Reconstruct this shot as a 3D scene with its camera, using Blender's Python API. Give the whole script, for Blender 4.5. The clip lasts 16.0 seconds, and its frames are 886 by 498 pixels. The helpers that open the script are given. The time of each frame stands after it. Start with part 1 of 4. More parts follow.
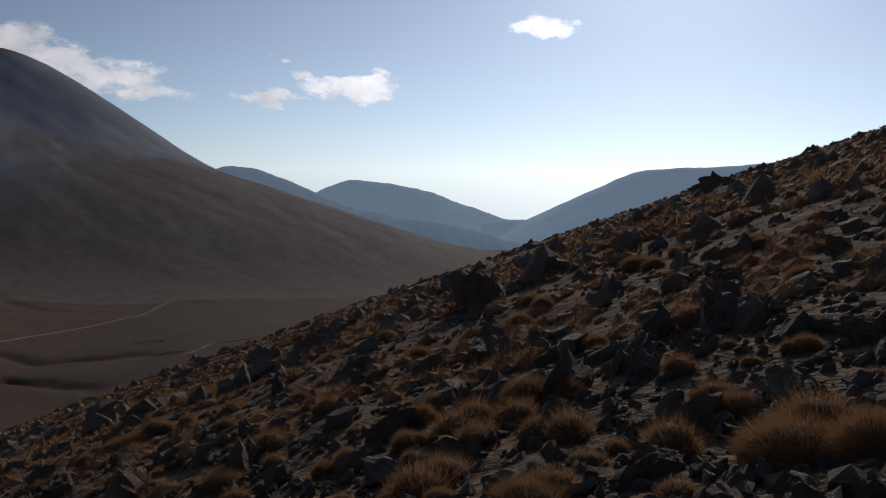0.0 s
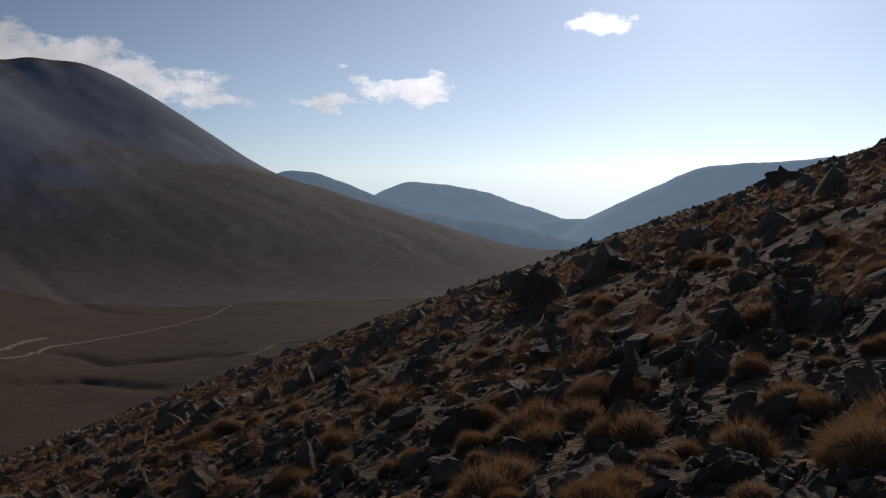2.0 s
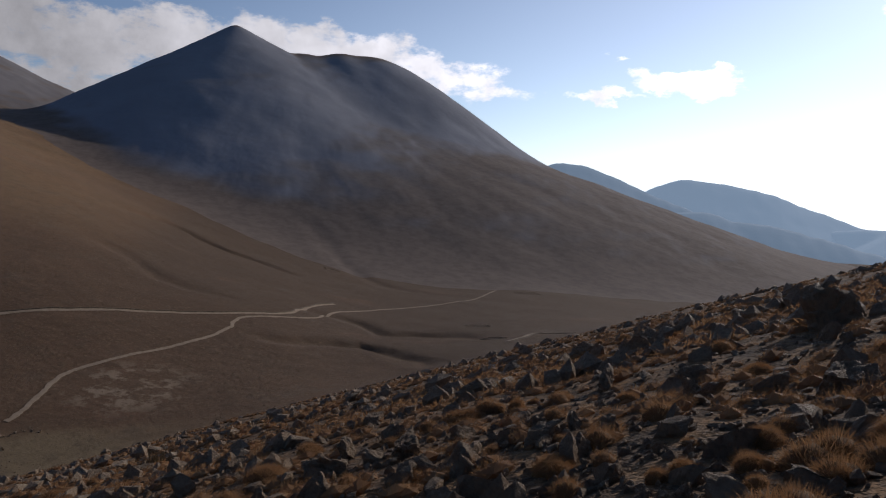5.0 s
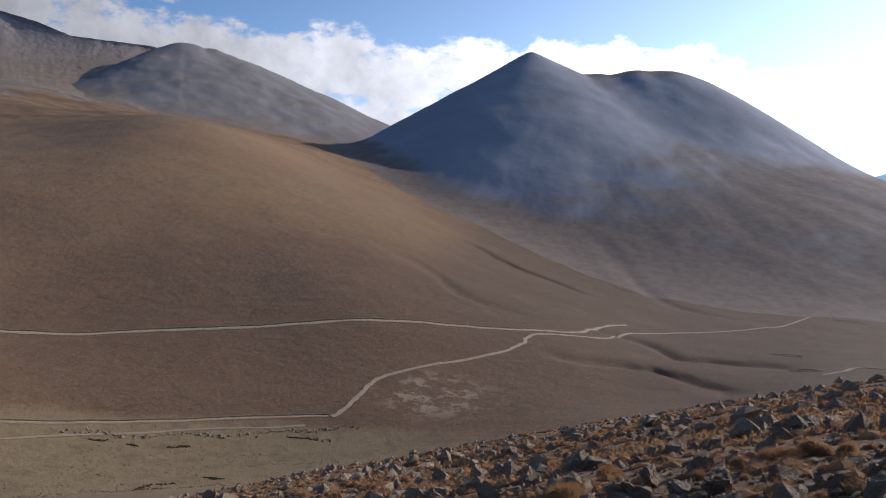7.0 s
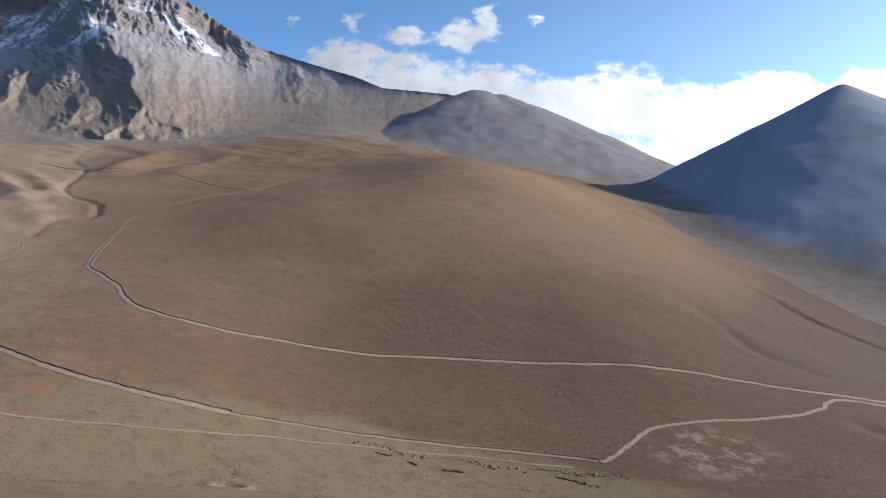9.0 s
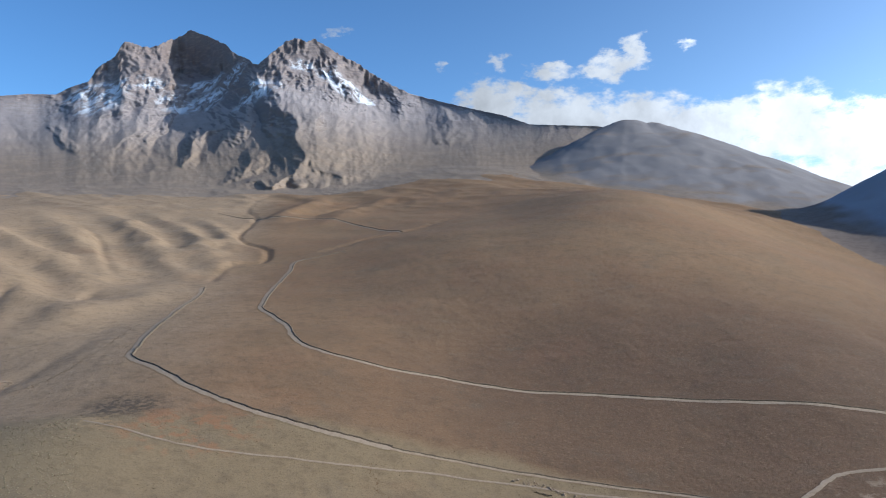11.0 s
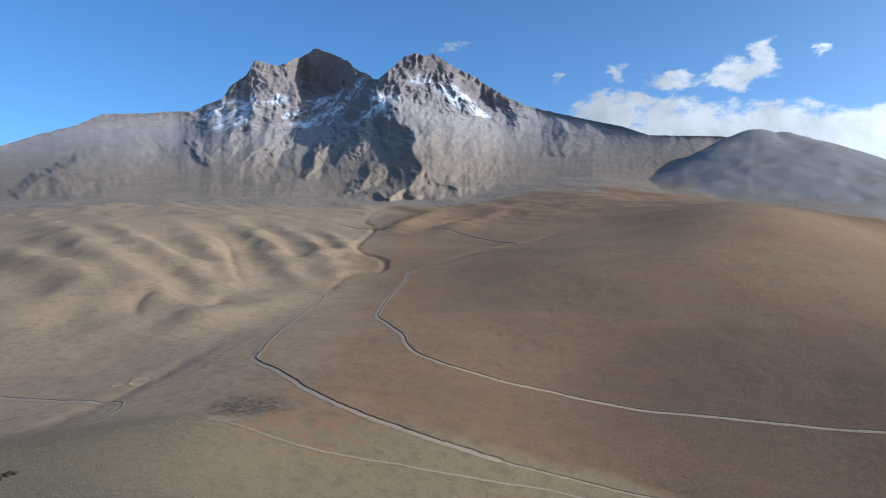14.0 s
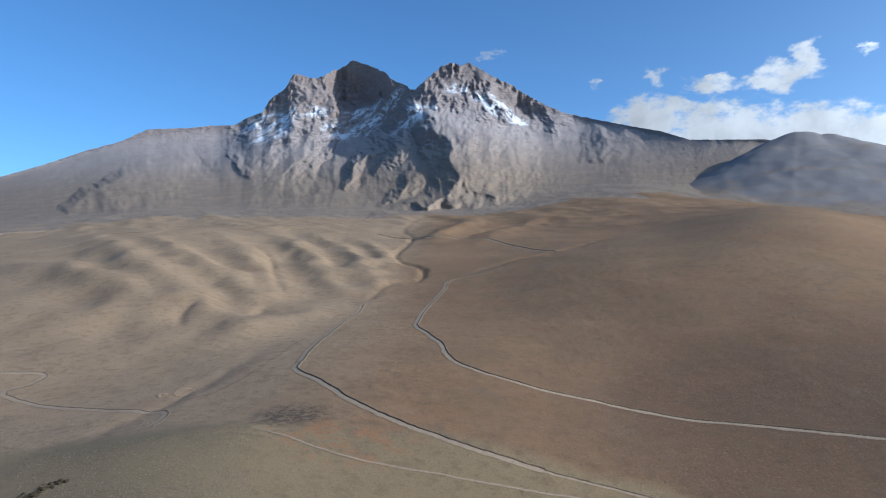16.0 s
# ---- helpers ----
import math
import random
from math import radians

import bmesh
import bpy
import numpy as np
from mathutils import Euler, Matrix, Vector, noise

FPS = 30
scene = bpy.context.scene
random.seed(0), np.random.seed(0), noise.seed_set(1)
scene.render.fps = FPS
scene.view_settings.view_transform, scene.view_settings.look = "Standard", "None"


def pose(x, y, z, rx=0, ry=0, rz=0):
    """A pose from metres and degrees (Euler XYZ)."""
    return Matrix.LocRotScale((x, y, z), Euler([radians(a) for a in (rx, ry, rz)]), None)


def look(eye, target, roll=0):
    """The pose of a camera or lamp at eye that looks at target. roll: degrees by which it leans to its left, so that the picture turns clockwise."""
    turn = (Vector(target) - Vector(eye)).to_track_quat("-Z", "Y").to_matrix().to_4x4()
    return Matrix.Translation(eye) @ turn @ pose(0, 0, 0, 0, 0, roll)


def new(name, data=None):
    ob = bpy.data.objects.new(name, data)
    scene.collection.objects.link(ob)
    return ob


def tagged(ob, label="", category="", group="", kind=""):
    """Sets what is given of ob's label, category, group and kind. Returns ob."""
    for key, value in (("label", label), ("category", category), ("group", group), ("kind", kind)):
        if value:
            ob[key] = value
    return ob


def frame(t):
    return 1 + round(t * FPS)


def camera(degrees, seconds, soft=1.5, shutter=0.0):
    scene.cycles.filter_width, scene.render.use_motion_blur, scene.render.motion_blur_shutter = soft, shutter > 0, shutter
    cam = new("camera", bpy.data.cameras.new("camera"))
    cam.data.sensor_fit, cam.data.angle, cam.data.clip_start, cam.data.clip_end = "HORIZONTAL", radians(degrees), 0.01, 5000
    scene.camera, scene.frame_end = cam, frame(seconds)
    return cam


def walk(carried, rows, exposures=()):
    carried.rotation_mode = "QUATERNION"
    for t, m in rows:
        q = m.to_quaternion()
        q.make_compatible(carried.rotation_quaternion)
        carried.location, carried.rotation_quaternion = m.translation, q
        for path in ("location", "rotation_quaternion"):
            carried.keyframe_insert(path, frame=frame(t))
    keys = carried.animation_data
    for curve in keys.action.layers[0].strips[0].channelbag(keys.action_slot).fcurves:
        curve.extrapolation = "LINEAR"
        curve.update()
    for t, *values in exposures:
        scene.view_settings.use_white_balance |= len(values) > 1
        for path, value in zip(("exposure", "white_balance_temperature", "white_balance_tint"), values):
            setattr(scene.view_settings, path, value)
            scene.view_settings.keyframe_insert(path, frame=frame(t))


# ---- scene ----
EYE = 1.6  # the eye stands 1.6 m over the slope at the origin
cam = camera(61.43, 16.0, soft=1.1)
PATH = (
    (0.0, -0.000, 0.000, 0.00, 84.03, -0.46, 0.05),
    (0.5, -0.002, -0.000, 0.00, 83.87, -0.36, 0.25),
    (1.0, -0.002, -0.000, 0.00, 83.58, -0.10, 0.32),
    (1.5, -0.009, -0.000, 0.00, 83.61, 0.43, 1.14),
    (2.0, -0.035, -0.001, 0.00, 84.10, 0.69, 4.40),
    (2.5, -0.067, -0.005, 0.00, 84.27, 0.98, 8.44),
    (3.0, -0.086, -0.008, 0.00, 84.32, 0.70, 10.93),
    (5.5, -0.217, -0.056, 0.00, 83.36, -1.42, 29.04),
    (6.0, -0.248, -0.074, 0.00, 83.64, -0.93, 33.48),
    (6.5, -0.285, -0.102, 0.00, 84.29, -0.63, 39.37),
    (7.0, -0.329, -0.143, 0.00, 84.69, 0.33, 46.88),
    (7.5, -0.362, -0.182, 0.00, 84.86, 0.38, 53.49),
    (8.0, -0.383, -0.213, 0.00, 85.32, 0.67, 58.24),
    (8.5, -0.407, -0.257, 0.00, 86.14, 0.68, 64.61),
    (9.0, -0.417, -0.282, 0.00, 87.66, -0.90, 68.07),
    (9.5, -0.427, -0.307, 0.00, 88.75, -0.28, 71.46),
    (10.0, -0.434, -0.333, 0.00, 89.42, 0.38, 74.90),
    (12.5, -0.448, -0.409, 0.00, 90.91, -0.29, 84.81),
    (13.0, -0.449, -0.424, 0.00, 90.90, -1.06, 86.70),
    (13.5, -0.450, -0.435, 0.00, 91.31, -0.23, 88.05),
    (14.0, -0.450, -0.437, 0.00, 91.44, 0.06, 88.39),
    (14.5, -0.450, -0.441, 0.00, 91.55, 0.23, 88.83),
    (15.0, -0.450, -0.444, 0.00, 91.74, 0.31, 89.19),
    (15.5, -0.450, -0.452, 0.00, 92.05, 0.60, 90.34),
    (16.0, -0.450, -0.460, 0.00, 92.13, 0.64, 91.36),
)

walk(cam, [(t, pose(x, y, EYE + z, rx, ry, rz)) for t, x, y, z, rx, ry, rz in PATH],
     exposures=[(0.0, -1.74, 6150, 14), (3.0, -1.64, 6150, 15), (5.5, -0.86, 6130, 17), (6.5, -0.33, 5950, 16), (7.0, 0.02, 5850, 15), (8.0, 0.52, 5780, 13), (9.0, 0.5, 5700, 10), (12.5, 0.5, 5420, 7), (16.0, 0.47, 5330, 6)])

# ---- world, sun ----
SUN_AZ, SUN_EL = -17.0, 21.5  # degrees left of north (+y), and up
world = bpy.data.worlds.new("world")
scene.world = world
world.use_nodes = True
wt = world.node_tree
wt.nodes.clear()


def wnode(kind, **values):
    n = wt.nodes.new(kind)
    for key, value in values.items():
        n.inputs[key].default_value = value
    return n


def wmath(op, a, b=None, c=None, clamp=False):
    n = wt.nodes.new("ShaderNodeMath")
    n.operation, n.use_clamp = op, clamp
    for i, v in enumerate((a, b, c)):
        if v is None:
            continue
        if isinstance(v, (int, float)):
            n.inputs[i].default_value = v
        else:
            wt.links.new(v, n.inputs[i])
    return n.outputs[0]


sky = wt.nodes.new("ShaderNodeTexSky")
sky.sky_type = "NISHITA"
sky.sun_disc = False
sky.sun_elevation, sky.sun_rotation = radians(SUN_EL), radians(-SUN_AZ)
sky.altitude, sky.air_density, sky.dust_density, sky.ozone_density = 2200, 1.0, 0.5, 3.0
coord = wt.nodes.new("ShaderNodeTexCoord").outputs["Generated"]
split = wt.nodes.new("ShaderNodeSeparateXYZ")
wt.links.new(coord, split.inputs[0])
az = wmath("MULTIPLY", wmath("ARCTAN2", wmath("MULTIPLY", split.outputs[0], -1.0), split.outputs[1]), 57.2958)
el = wmath("MULTIPLY", wmath("ARCSINE", split.outputs[2]), 57.2958)
noise_a = wnode("ShaderNodeTexNoise", Scale=46.0, Detail=9.0, Roughness=0.62, Lacunarity=2.1)
stretch = wt.nodes.new("ShaderNodeVectorMath")
stretch.operation = "MULTIPLY"
stretch.inputs[1].default_value = (0.75, 0.75, 1.5)
wt.links.new(coord, stretch.inputs[0])
wt.links.new(stretch.outputs[0], noise_a.inputs["Vector"])
noise_b = wnode("ShaderNodeTexNoise", Scale=20.0, Detail=6.0, Roughness=0.6)
wt.links.new(coord, noise_b.inputs["Vector"])
# cumulus: bearing, height, half width, half height in degrees, weight
CLOUDS_EAST = (
    (6.2, 6.2, 3.6, 1.25, 1.1), (9.8, 6.5, 2.0, 0.9, 0.8), (12.8, 5.2, 3.6, 0.5, 0.8), (12.1, 8.0, 0.6, 0.35, 0.6), (-7.5, 10.6, 2.9, 1.0, 0.8),
          (38.6, 8.6, 4.2, 2.2, 1.2), (34.6, 8.2, 4.2, 2.2, 1.2), (30.2, 7.6, 4.0, 2.3, 1.2), (26.8, 6.7, 3.2, 1.9, 1.0), (23.6, 6.4, 3.6, 1.5, 0.8), (21.0, 5.2, 4.0, 0.9, 0.6))
CLOUD_BANK = (
    (44.5, 8.2, 5.0, 2.6, 1.2), (50.0, 7.4, 6.0, 3.4, 1.2), (54.6, 8.4, 4.2, 3.6, 1.2), (52.0, 4.0, 12.0, 3.4, 1.0), (59.6, 8.8, 5.5, 2.7, 1.2),
          (64.5, 9.2, 5.0, 2.9, 1.2), (70.0, 10.0, 5.5, 2.8, 1.2), (75.6, 11.2, 3.8, 2.5, 1.1))
CLOUD_PUFFS = (
    (71.0, 13.4, 2.6, 1.1, 0.9), (66.4, 13.7, 2.6, 1.3, 0.95), (65.0, 15.0, 1.0, 1.2, 0.8),
          (87.6, 16.8, 1.6, 0.6, 0.6), (61.4, 14.9, 0.8, 0.5, 0.6), (75.1, 14.6, 0.9, 0.7, 0.5), (79.2, 14.1, 0.4, 0.9, 0.55))
CLOUDS = CLOUDS_EAST + CLOUD_BANK + CLOUD_PUFFS
warp_noise = wnode("ShaderNodeTexNoise", Scale=26.0, Detail=5.0, Roughness=0.6)
wt.links.new(stretch.outputs[0], warp_noise.inputs["Vector"])
warp = wt.nodes.new("ShaderNodeSeparateColor")
wt.links.new(warp_noise.outputs["Color"], warp.inputs[0])
caz = wmath("MULTIPLY_ADD", wmath("SUBTRACT", warp.outputs[0], 0.5), 4.2, az)
cel = wmath("MULTIPLY_ADD", wmath("SUBTRACT", warp.outputs[1], 0.5), 3.0, el)
body = 0.0
for ca, ce, wa, we, weight in CLOUDS:
    da = wmath("POWER", wmath("ABSOLUTE", wmath("DIVIDE", wmath("SUBTRACT", caz, ca), wa)), 2.0)
    de = wmath("POWER", wmath("ABSOLUTE", wmath("DIVIDE", wmath("SUBTRACT", cel, ce), we)), 2.0)
    one = wmath("MULTIPLY", wmath("SUBTRACT", 1.0, wmath("ADD", da, de), clamp=True), weight)
    body = wmath("MAXIMUM", one, body)
dens = wmath("ADD", wmath("MULTIPLY", body, 1.1), wmath("MULTIPLY", wmath("SUBTRACT", noise_a.outputs["Fac"], 0.53), 2.6))
edge = wt.nodes.new("ShaderNodeMapRange")
edge.interpolation_type = "SMOOTHSTEP"
edge.inputs["From Min"].default_value, edge.inputs["From Max"].default_value = 0.0, 0.90
wt.links.new(dens, edge.inputs["Value"])
inside = wmath("MULTIPLY", edge.outputs[0], wmath("MULTIPLY", body, 3.0, clamp=True), clamp=True)
sa, se = radians(SUN_AZ), radians(SUN_EL)
SUN_DIR = (-math.sin(sa) * math.cos(se), math.cos(sa) * math.cos(se), math.sin(se))
dot = wt.nodes.new("ShaderNodeVectorMath")
dot.operation = "DOT_PRODUCT"
dot.inputs[1].default_value = SUN_DIR
wt.links.new(coord, dot.inputs[0])
toward = wmath("MULTIPLY_ADD", dot.outputs["Value"], 0.5, 0.5, clamp=True)
cloud_light = wmath("MULTIPLY", wmath("MULTIPLY_ADD", noise_b.outputs["Fac"], 1.0, 0.6), wmath("MULTIPLY_ADD", wmath("POWER", toward, 5.0), 32.0, 2.7))
tone = wt.nodes.new("ShaderNodeCombineXYZ")
for i, k in enumerate((1.0, 0.99, 0.98)):
    wt.links.new(wmath("MULTIPLY", cloud_light, k), tone.inputs[i])


def wmix(factor, a, b):
    n = wt.nodes.new("ShaderNodeMix")
    n.data_type = "RGBA"
    for key, v in (("Factor", factor), ("A", a), ("B", b)):
        if isinstance(v, (int, float, tuple)):
            n.inputs[key].default_value = v
        else:
            wt.links.new(v, n.inputs[key])
    return n.outputs["Result"]


# dusty air: bright round the sun and pale low over the land
aureole = wmath("ADD", wmath("MULTIPLY", wmath("POWER", toward, 14.0), 6.0), wmath("MULTIPLY", wmath("POWER", toward, 90.0), 9.0))
low = wmath("POWER", 2.718, wmath("MULTIPLY", wmath("MAXIMUM", el, 0.0), -0.085))
veil = wmath("MULTIPLY", low, wmath("MULTIPLY_ADD", wmath("POWER", toward, 5.0), 24.0, 0.34))
haze = wmath("ADD", aureole, veil)
haze_rgb = wt.nodes.new("ShaderNodeCombineXYZ")
for i, k in enumerate((0.91, 0.98, 1.03)):
    wt.links.new(wmath("MULTIPLY", haze, k), haze_rgb.inputs[i])
air = wt.nodes.new("ShaderNodeVectorMath")
air.operation = "ADD"
deep = wt.nodes.new("ShaderNodeVectorMath")
deep.operation = "MULTIPLY"
deep.inputs[1].default_value = (0.76, 0.94, 1.03)  # clear mountain air
wt.links.new(sky.outputs[0], deep.inputs[0])
wt.links.new(deep.outputs[0], air.inputs[0])
wt.links.new(haze_rgb.outputs[0], air.inputs[1])
back = wnode("ShaderNodeBackground", Strength=0.1)
wt.links.new(wmix(inside, air.outputs[0], tone.outputs[0]), back.inputs["Color"])
wt.links.new(back.outputs[0], wt.nodes.new("ShaderNodeOutputWorld").inputs[0])

sun = new("sun", bpy.data.lights.new("sun", "SUN"))
sun.data.energy, sun.data.angle, sun.data.color = 3.8, radians(0.6), (1.0, 0.92, 0.78)
sun.matrix_world = look([300 * k for k in SUN_DIR], (0, 0, 0))


# ---- materials ----
class Shader:
    """Short names for the nodes of one material."""

    def __init__(self, name):
        self.mat = bpy.data.materials.new(name)
        self.mat.use_nodes = True
        self.tree = self.mat.node_tree
        self.bsdf = self.tree.nodes["Principled BSDF"]
        self.where = self.tree.nodes.new("ShaderNodeNewGeometry")
        self.pos = self.where.outputs["Position"]

    def put(self, socket, v):
        if isinstance(v, (int, float, tuple)):
            socket.default_value = v
        else:
            self.tree.links.new(v, socket)

    def noise(self, scale, detail=4.0, rough=0.55, vec=None, stretch=None):
        n = self.tree.nodes.new("ShaderNodeTexNoise")
        n.inputs["Scale"].default_value, n.inputs["Detail"].default_value, n.inputs["Roughness"].default_value = scale, detail, rough
        v = vec or self.pos
        if stretch:
            m = self.tree.nodes.new("ShaderNodeVectorMath")
            m.operation = "MULTIPLY"
            m.inputs[1].default_value = stretch
            self.tree.links.new(v, m.inputs[0])
            v = m.outputs[0]
        self.tree.links.new(v, n.inputs["Vector"])
        return n.outputs["Fac"]

    def cells(self, scale, vec=None):
        n = self.tree.nodes.new("ShaderNodeTexVoronoi")
        n.inputs["Scale"].default_value = scale
        self.tree.links.new(vec or self.pos, n.inputs["Vector"])
        return n.outputs["Distance"]

    def ramp(self, v, a, b, lo=0.0, hi=1.0):
        n = self.tree.nodes.new("ShaderNodeMapRange")
        n.interpolation_type = "SMOOTHSTEP"
        self.put(n.inputs["Value"], v)
        for key, k in (("From Min", a), ("From Max", b), ("To Min", lo), ("To Max", hi)):
            n.inputs[key].default_value = k
        return n.outputs[0]

    def math(self, op, a, b=0.0, c=0.0):
        n = self.tree.nodes.new("ShaderNodeMath")
        n.operation = op
        for k, v in enumerate((a, b, c)):
            self.put(n.inputs[k], v)
        return n.outputs[0]

    def mix(self, f, a, b):
        n = self.tree.nodes.new("ShaderNodeMix")
        n.data_type = "RGBA"
        for key, v in (("Factor", f), ("A", a), ("B", b)):
            self.put(n.inputs[key], (*v, 1.0) if isinstance(v, tuple) else v)
        return n.outputs["Result"]

    def xyz(self, v=None):
        n = self.tree.nodes.new("ShaderNodeSeparateXYZ")
        self.tree.links.new(v or self.pos, n.inputs[0])
        return n.outputs

    def spot(self, place, radius):
        """1 at a place, 0 past the radius."""
        n = self.tree.nodes.new("ShaderNodeVectorMath")
        n.operation = "DISTANCE"
        self.tree.links.new(self.pos, n.inputs[0])
        n.inputs[1].default_value = place
        return self.ramp(n.outputs["Value"], radius, radius * 0.35)

    def done(self, colour, rough=0.95, bump=None, depth=0.1, strength=0.6):
        self.put(self.bsdf.inputs["Base Color"], colour)
        self.put(self.bsdf.inputs["Roughness"], rough)
        self.bsdf.inputs["Specular IOR Level"].default_value = 0.25
        if bump is not None:
            b = self.tree.nodes.new("ShaderNodeBump")
            b.inputs["Distance"].default_value, b.inputs["Strength"].default_value = depth, strength
            self.tree.links.new(bump, b.inputs["Height"])
            self.tree.links.new(b.outputs[0], self.bsdf.inputs["Normal"])
        return self.mat


def steppe():
    m = Shader("dry_steppe_soil")
    x, y, z = m.xyz()
    big, mid = m.noise(0.0035, 4), m.noise(0.016, 5, 0.6)
    fine, speck = m.noise(0.11, 5, 0.65), m.noise(0.55, 4, 0.7)
    c = m.mix(m.ramp(big, 0.38, 0.62), (0.235, 0.129, 0.063), (0.258, 0.149, 0.073))
    c = m.mix(m.ramp(mid, 0.42, 0.62, 0.0, 0.4), c, (0.202, 0.130, 0.069))
    # sandy western hills and the pale grassy valley floor
    sandy = m.ramp(m.math("ADD", y, m.math("MULTIPLY", mid, 160.0)), 60.0, -80.0)
    c = m.mix(m.math("MULTIPLY", sandy, 0.8), c, (0.345, 0.238, 0.144))
    away = m.math("POWER", m.math("ADD", m.math("MULTIPLY", x, x), m.math("MULTIPLY", y, y)), 0.5)
    edge = m.math("ADD", away, m.math("ADD", m.math("MULTIPLY", y, 0.2), m.math("MULTIPLY", mid, 40.0)))
    grassy = m.ramp(edge, 434.0, 414.0)
    grassy = m.math("MULTIPLY", grassy, m.ramp(y, 290.0, 200.0))
    c = m.mix(m.math("MULTIPLY", grassy, 0.85), c, (0.240, 0.170, 0.090))
    rusty = m.math("MULTIPLY", m.ramp(m.math("ADD", y, m.math("MULTIPLY", mid, 120.0)), 0.0, 210.0), m.ramp(m.math("ADD", z, m.math("MULTIPLY", big, 80.0)), 35.0, -55.0))
    rusty = m.math("MULTIPLY", rusty, m.math("SUBTRACT", 1.0, grassy))
    c = m.mix(m.math("MULTIPLY", rusty, 0.8), c, (0.126, 0.071, 0.039))
    flat = m.math("MULTIPLY", m.ramp(m.math("ADD", y, m.math("MULTIPLY", mid, 120.0)), 330.0, 560.0), m.ramp(z, -70.0, -95.0))
    c = m.mix(m.math("MULTIPLY", flat, 0.6), c, (0.088, 0.056, 0.033))
    # rusty soil in patches, grey stony ground, dry clumps
    c = m.mix(m.ramp(m.noise(0.009, 5, 0.6), 0.56, 0.74, 0.0, 0.40), c, (0.215, 0.109, 0.057))
    c = m.mix(m.ramp(m.noise(0.028, 6, 0.65), 0.56, 0.70, 0.0, 0.35), c, (0.150, 0.110, 0.073))
    c = m.mix(m.ramp(fine, 0.48, 0.66, 0.0, 0.34), c, (0.109, 0.071, 0.040))
    c = m.mix(m.ramp(speck, 0.52, 0.66, 0.0, 0.3), c, (0.337, 0.220, 0.117))
    c = m.mix(m.ramp(m.noise(1.1, 3, 0.7), 0.53, 0.63, 0.0, 0.45), c, (0.096, 0.066, 0.038))
    c = m.mix(m.ramp(m.cells(0.55), 0.30, 0.10, 0.0, 0.35), c, (0.085, 0.059, 0.034))
    for place, radius, colour in (((-298, 272, -113), 46, (0.295, 0.205, 0.129)), ((-395, -110, -82), 30, (0.337, 0.228, 0.117)), ((-300, 31, -105), 17, (0.377, 0.261, 0.147)), ((-395, -62, -88), 52, (0.274, 0.139, 0.066)), ((-420, -120, -80), 22, (0.335, 0.212, 0.105))):
        pale = m.math("MULTIPLY", m.spot(place, radius), m.ramp(m.noise(0.07, 6, 0.7), 0.50, 0.60))
        c = m.mix(pale, c, colour)
    c = m.mix(m.math("MULTIPLY", m.spot((-345, -165, -78), 105), 0.6), c, (0.194, 0.141, 0.079))
    dark = m.math("MULTIPLY", m.spot((-430, -100, -72), 34), m.ramp(m.noise(0.25, 3, 0.7), 0.40, 0.58, 0.2, 0.9))
    c = m.mix(dark, c, (0.081, 0.059, 0.038))
    # dry grass litter on the near slope
    d = m.tree.nodes.new("ShaderNodeVectorMath")
    d.operation = "LENGTH"
    m.tree.links.new(m.pos, d.inputs[0])
    near = m.ramp(d.outputs["Value"], 230.0, 130.0)
    litter = m.mix(m.ramp(m.noise(1.6, 6, 0.7), 0.40, 0.62), (0.100, 0.062, 0.036), (0.270, 0.152, 0.068))
    litter = m.mix(m.ramp(m.noise(9.0, 4, 0.7), 0.50, 0.70, 0.0, 0.8), litter, (0.142, 0.108, 0.073))
    c = m.mix(near, c, litter)
    h = m.math("ADD", m.math("MULTIPLY", fine, 1.0), m.math("MULTIPLY", m.noise(1.3, 5, 0.7), 0.45))
    return m.done(c, 0.97, h, 1.4, 0.6)


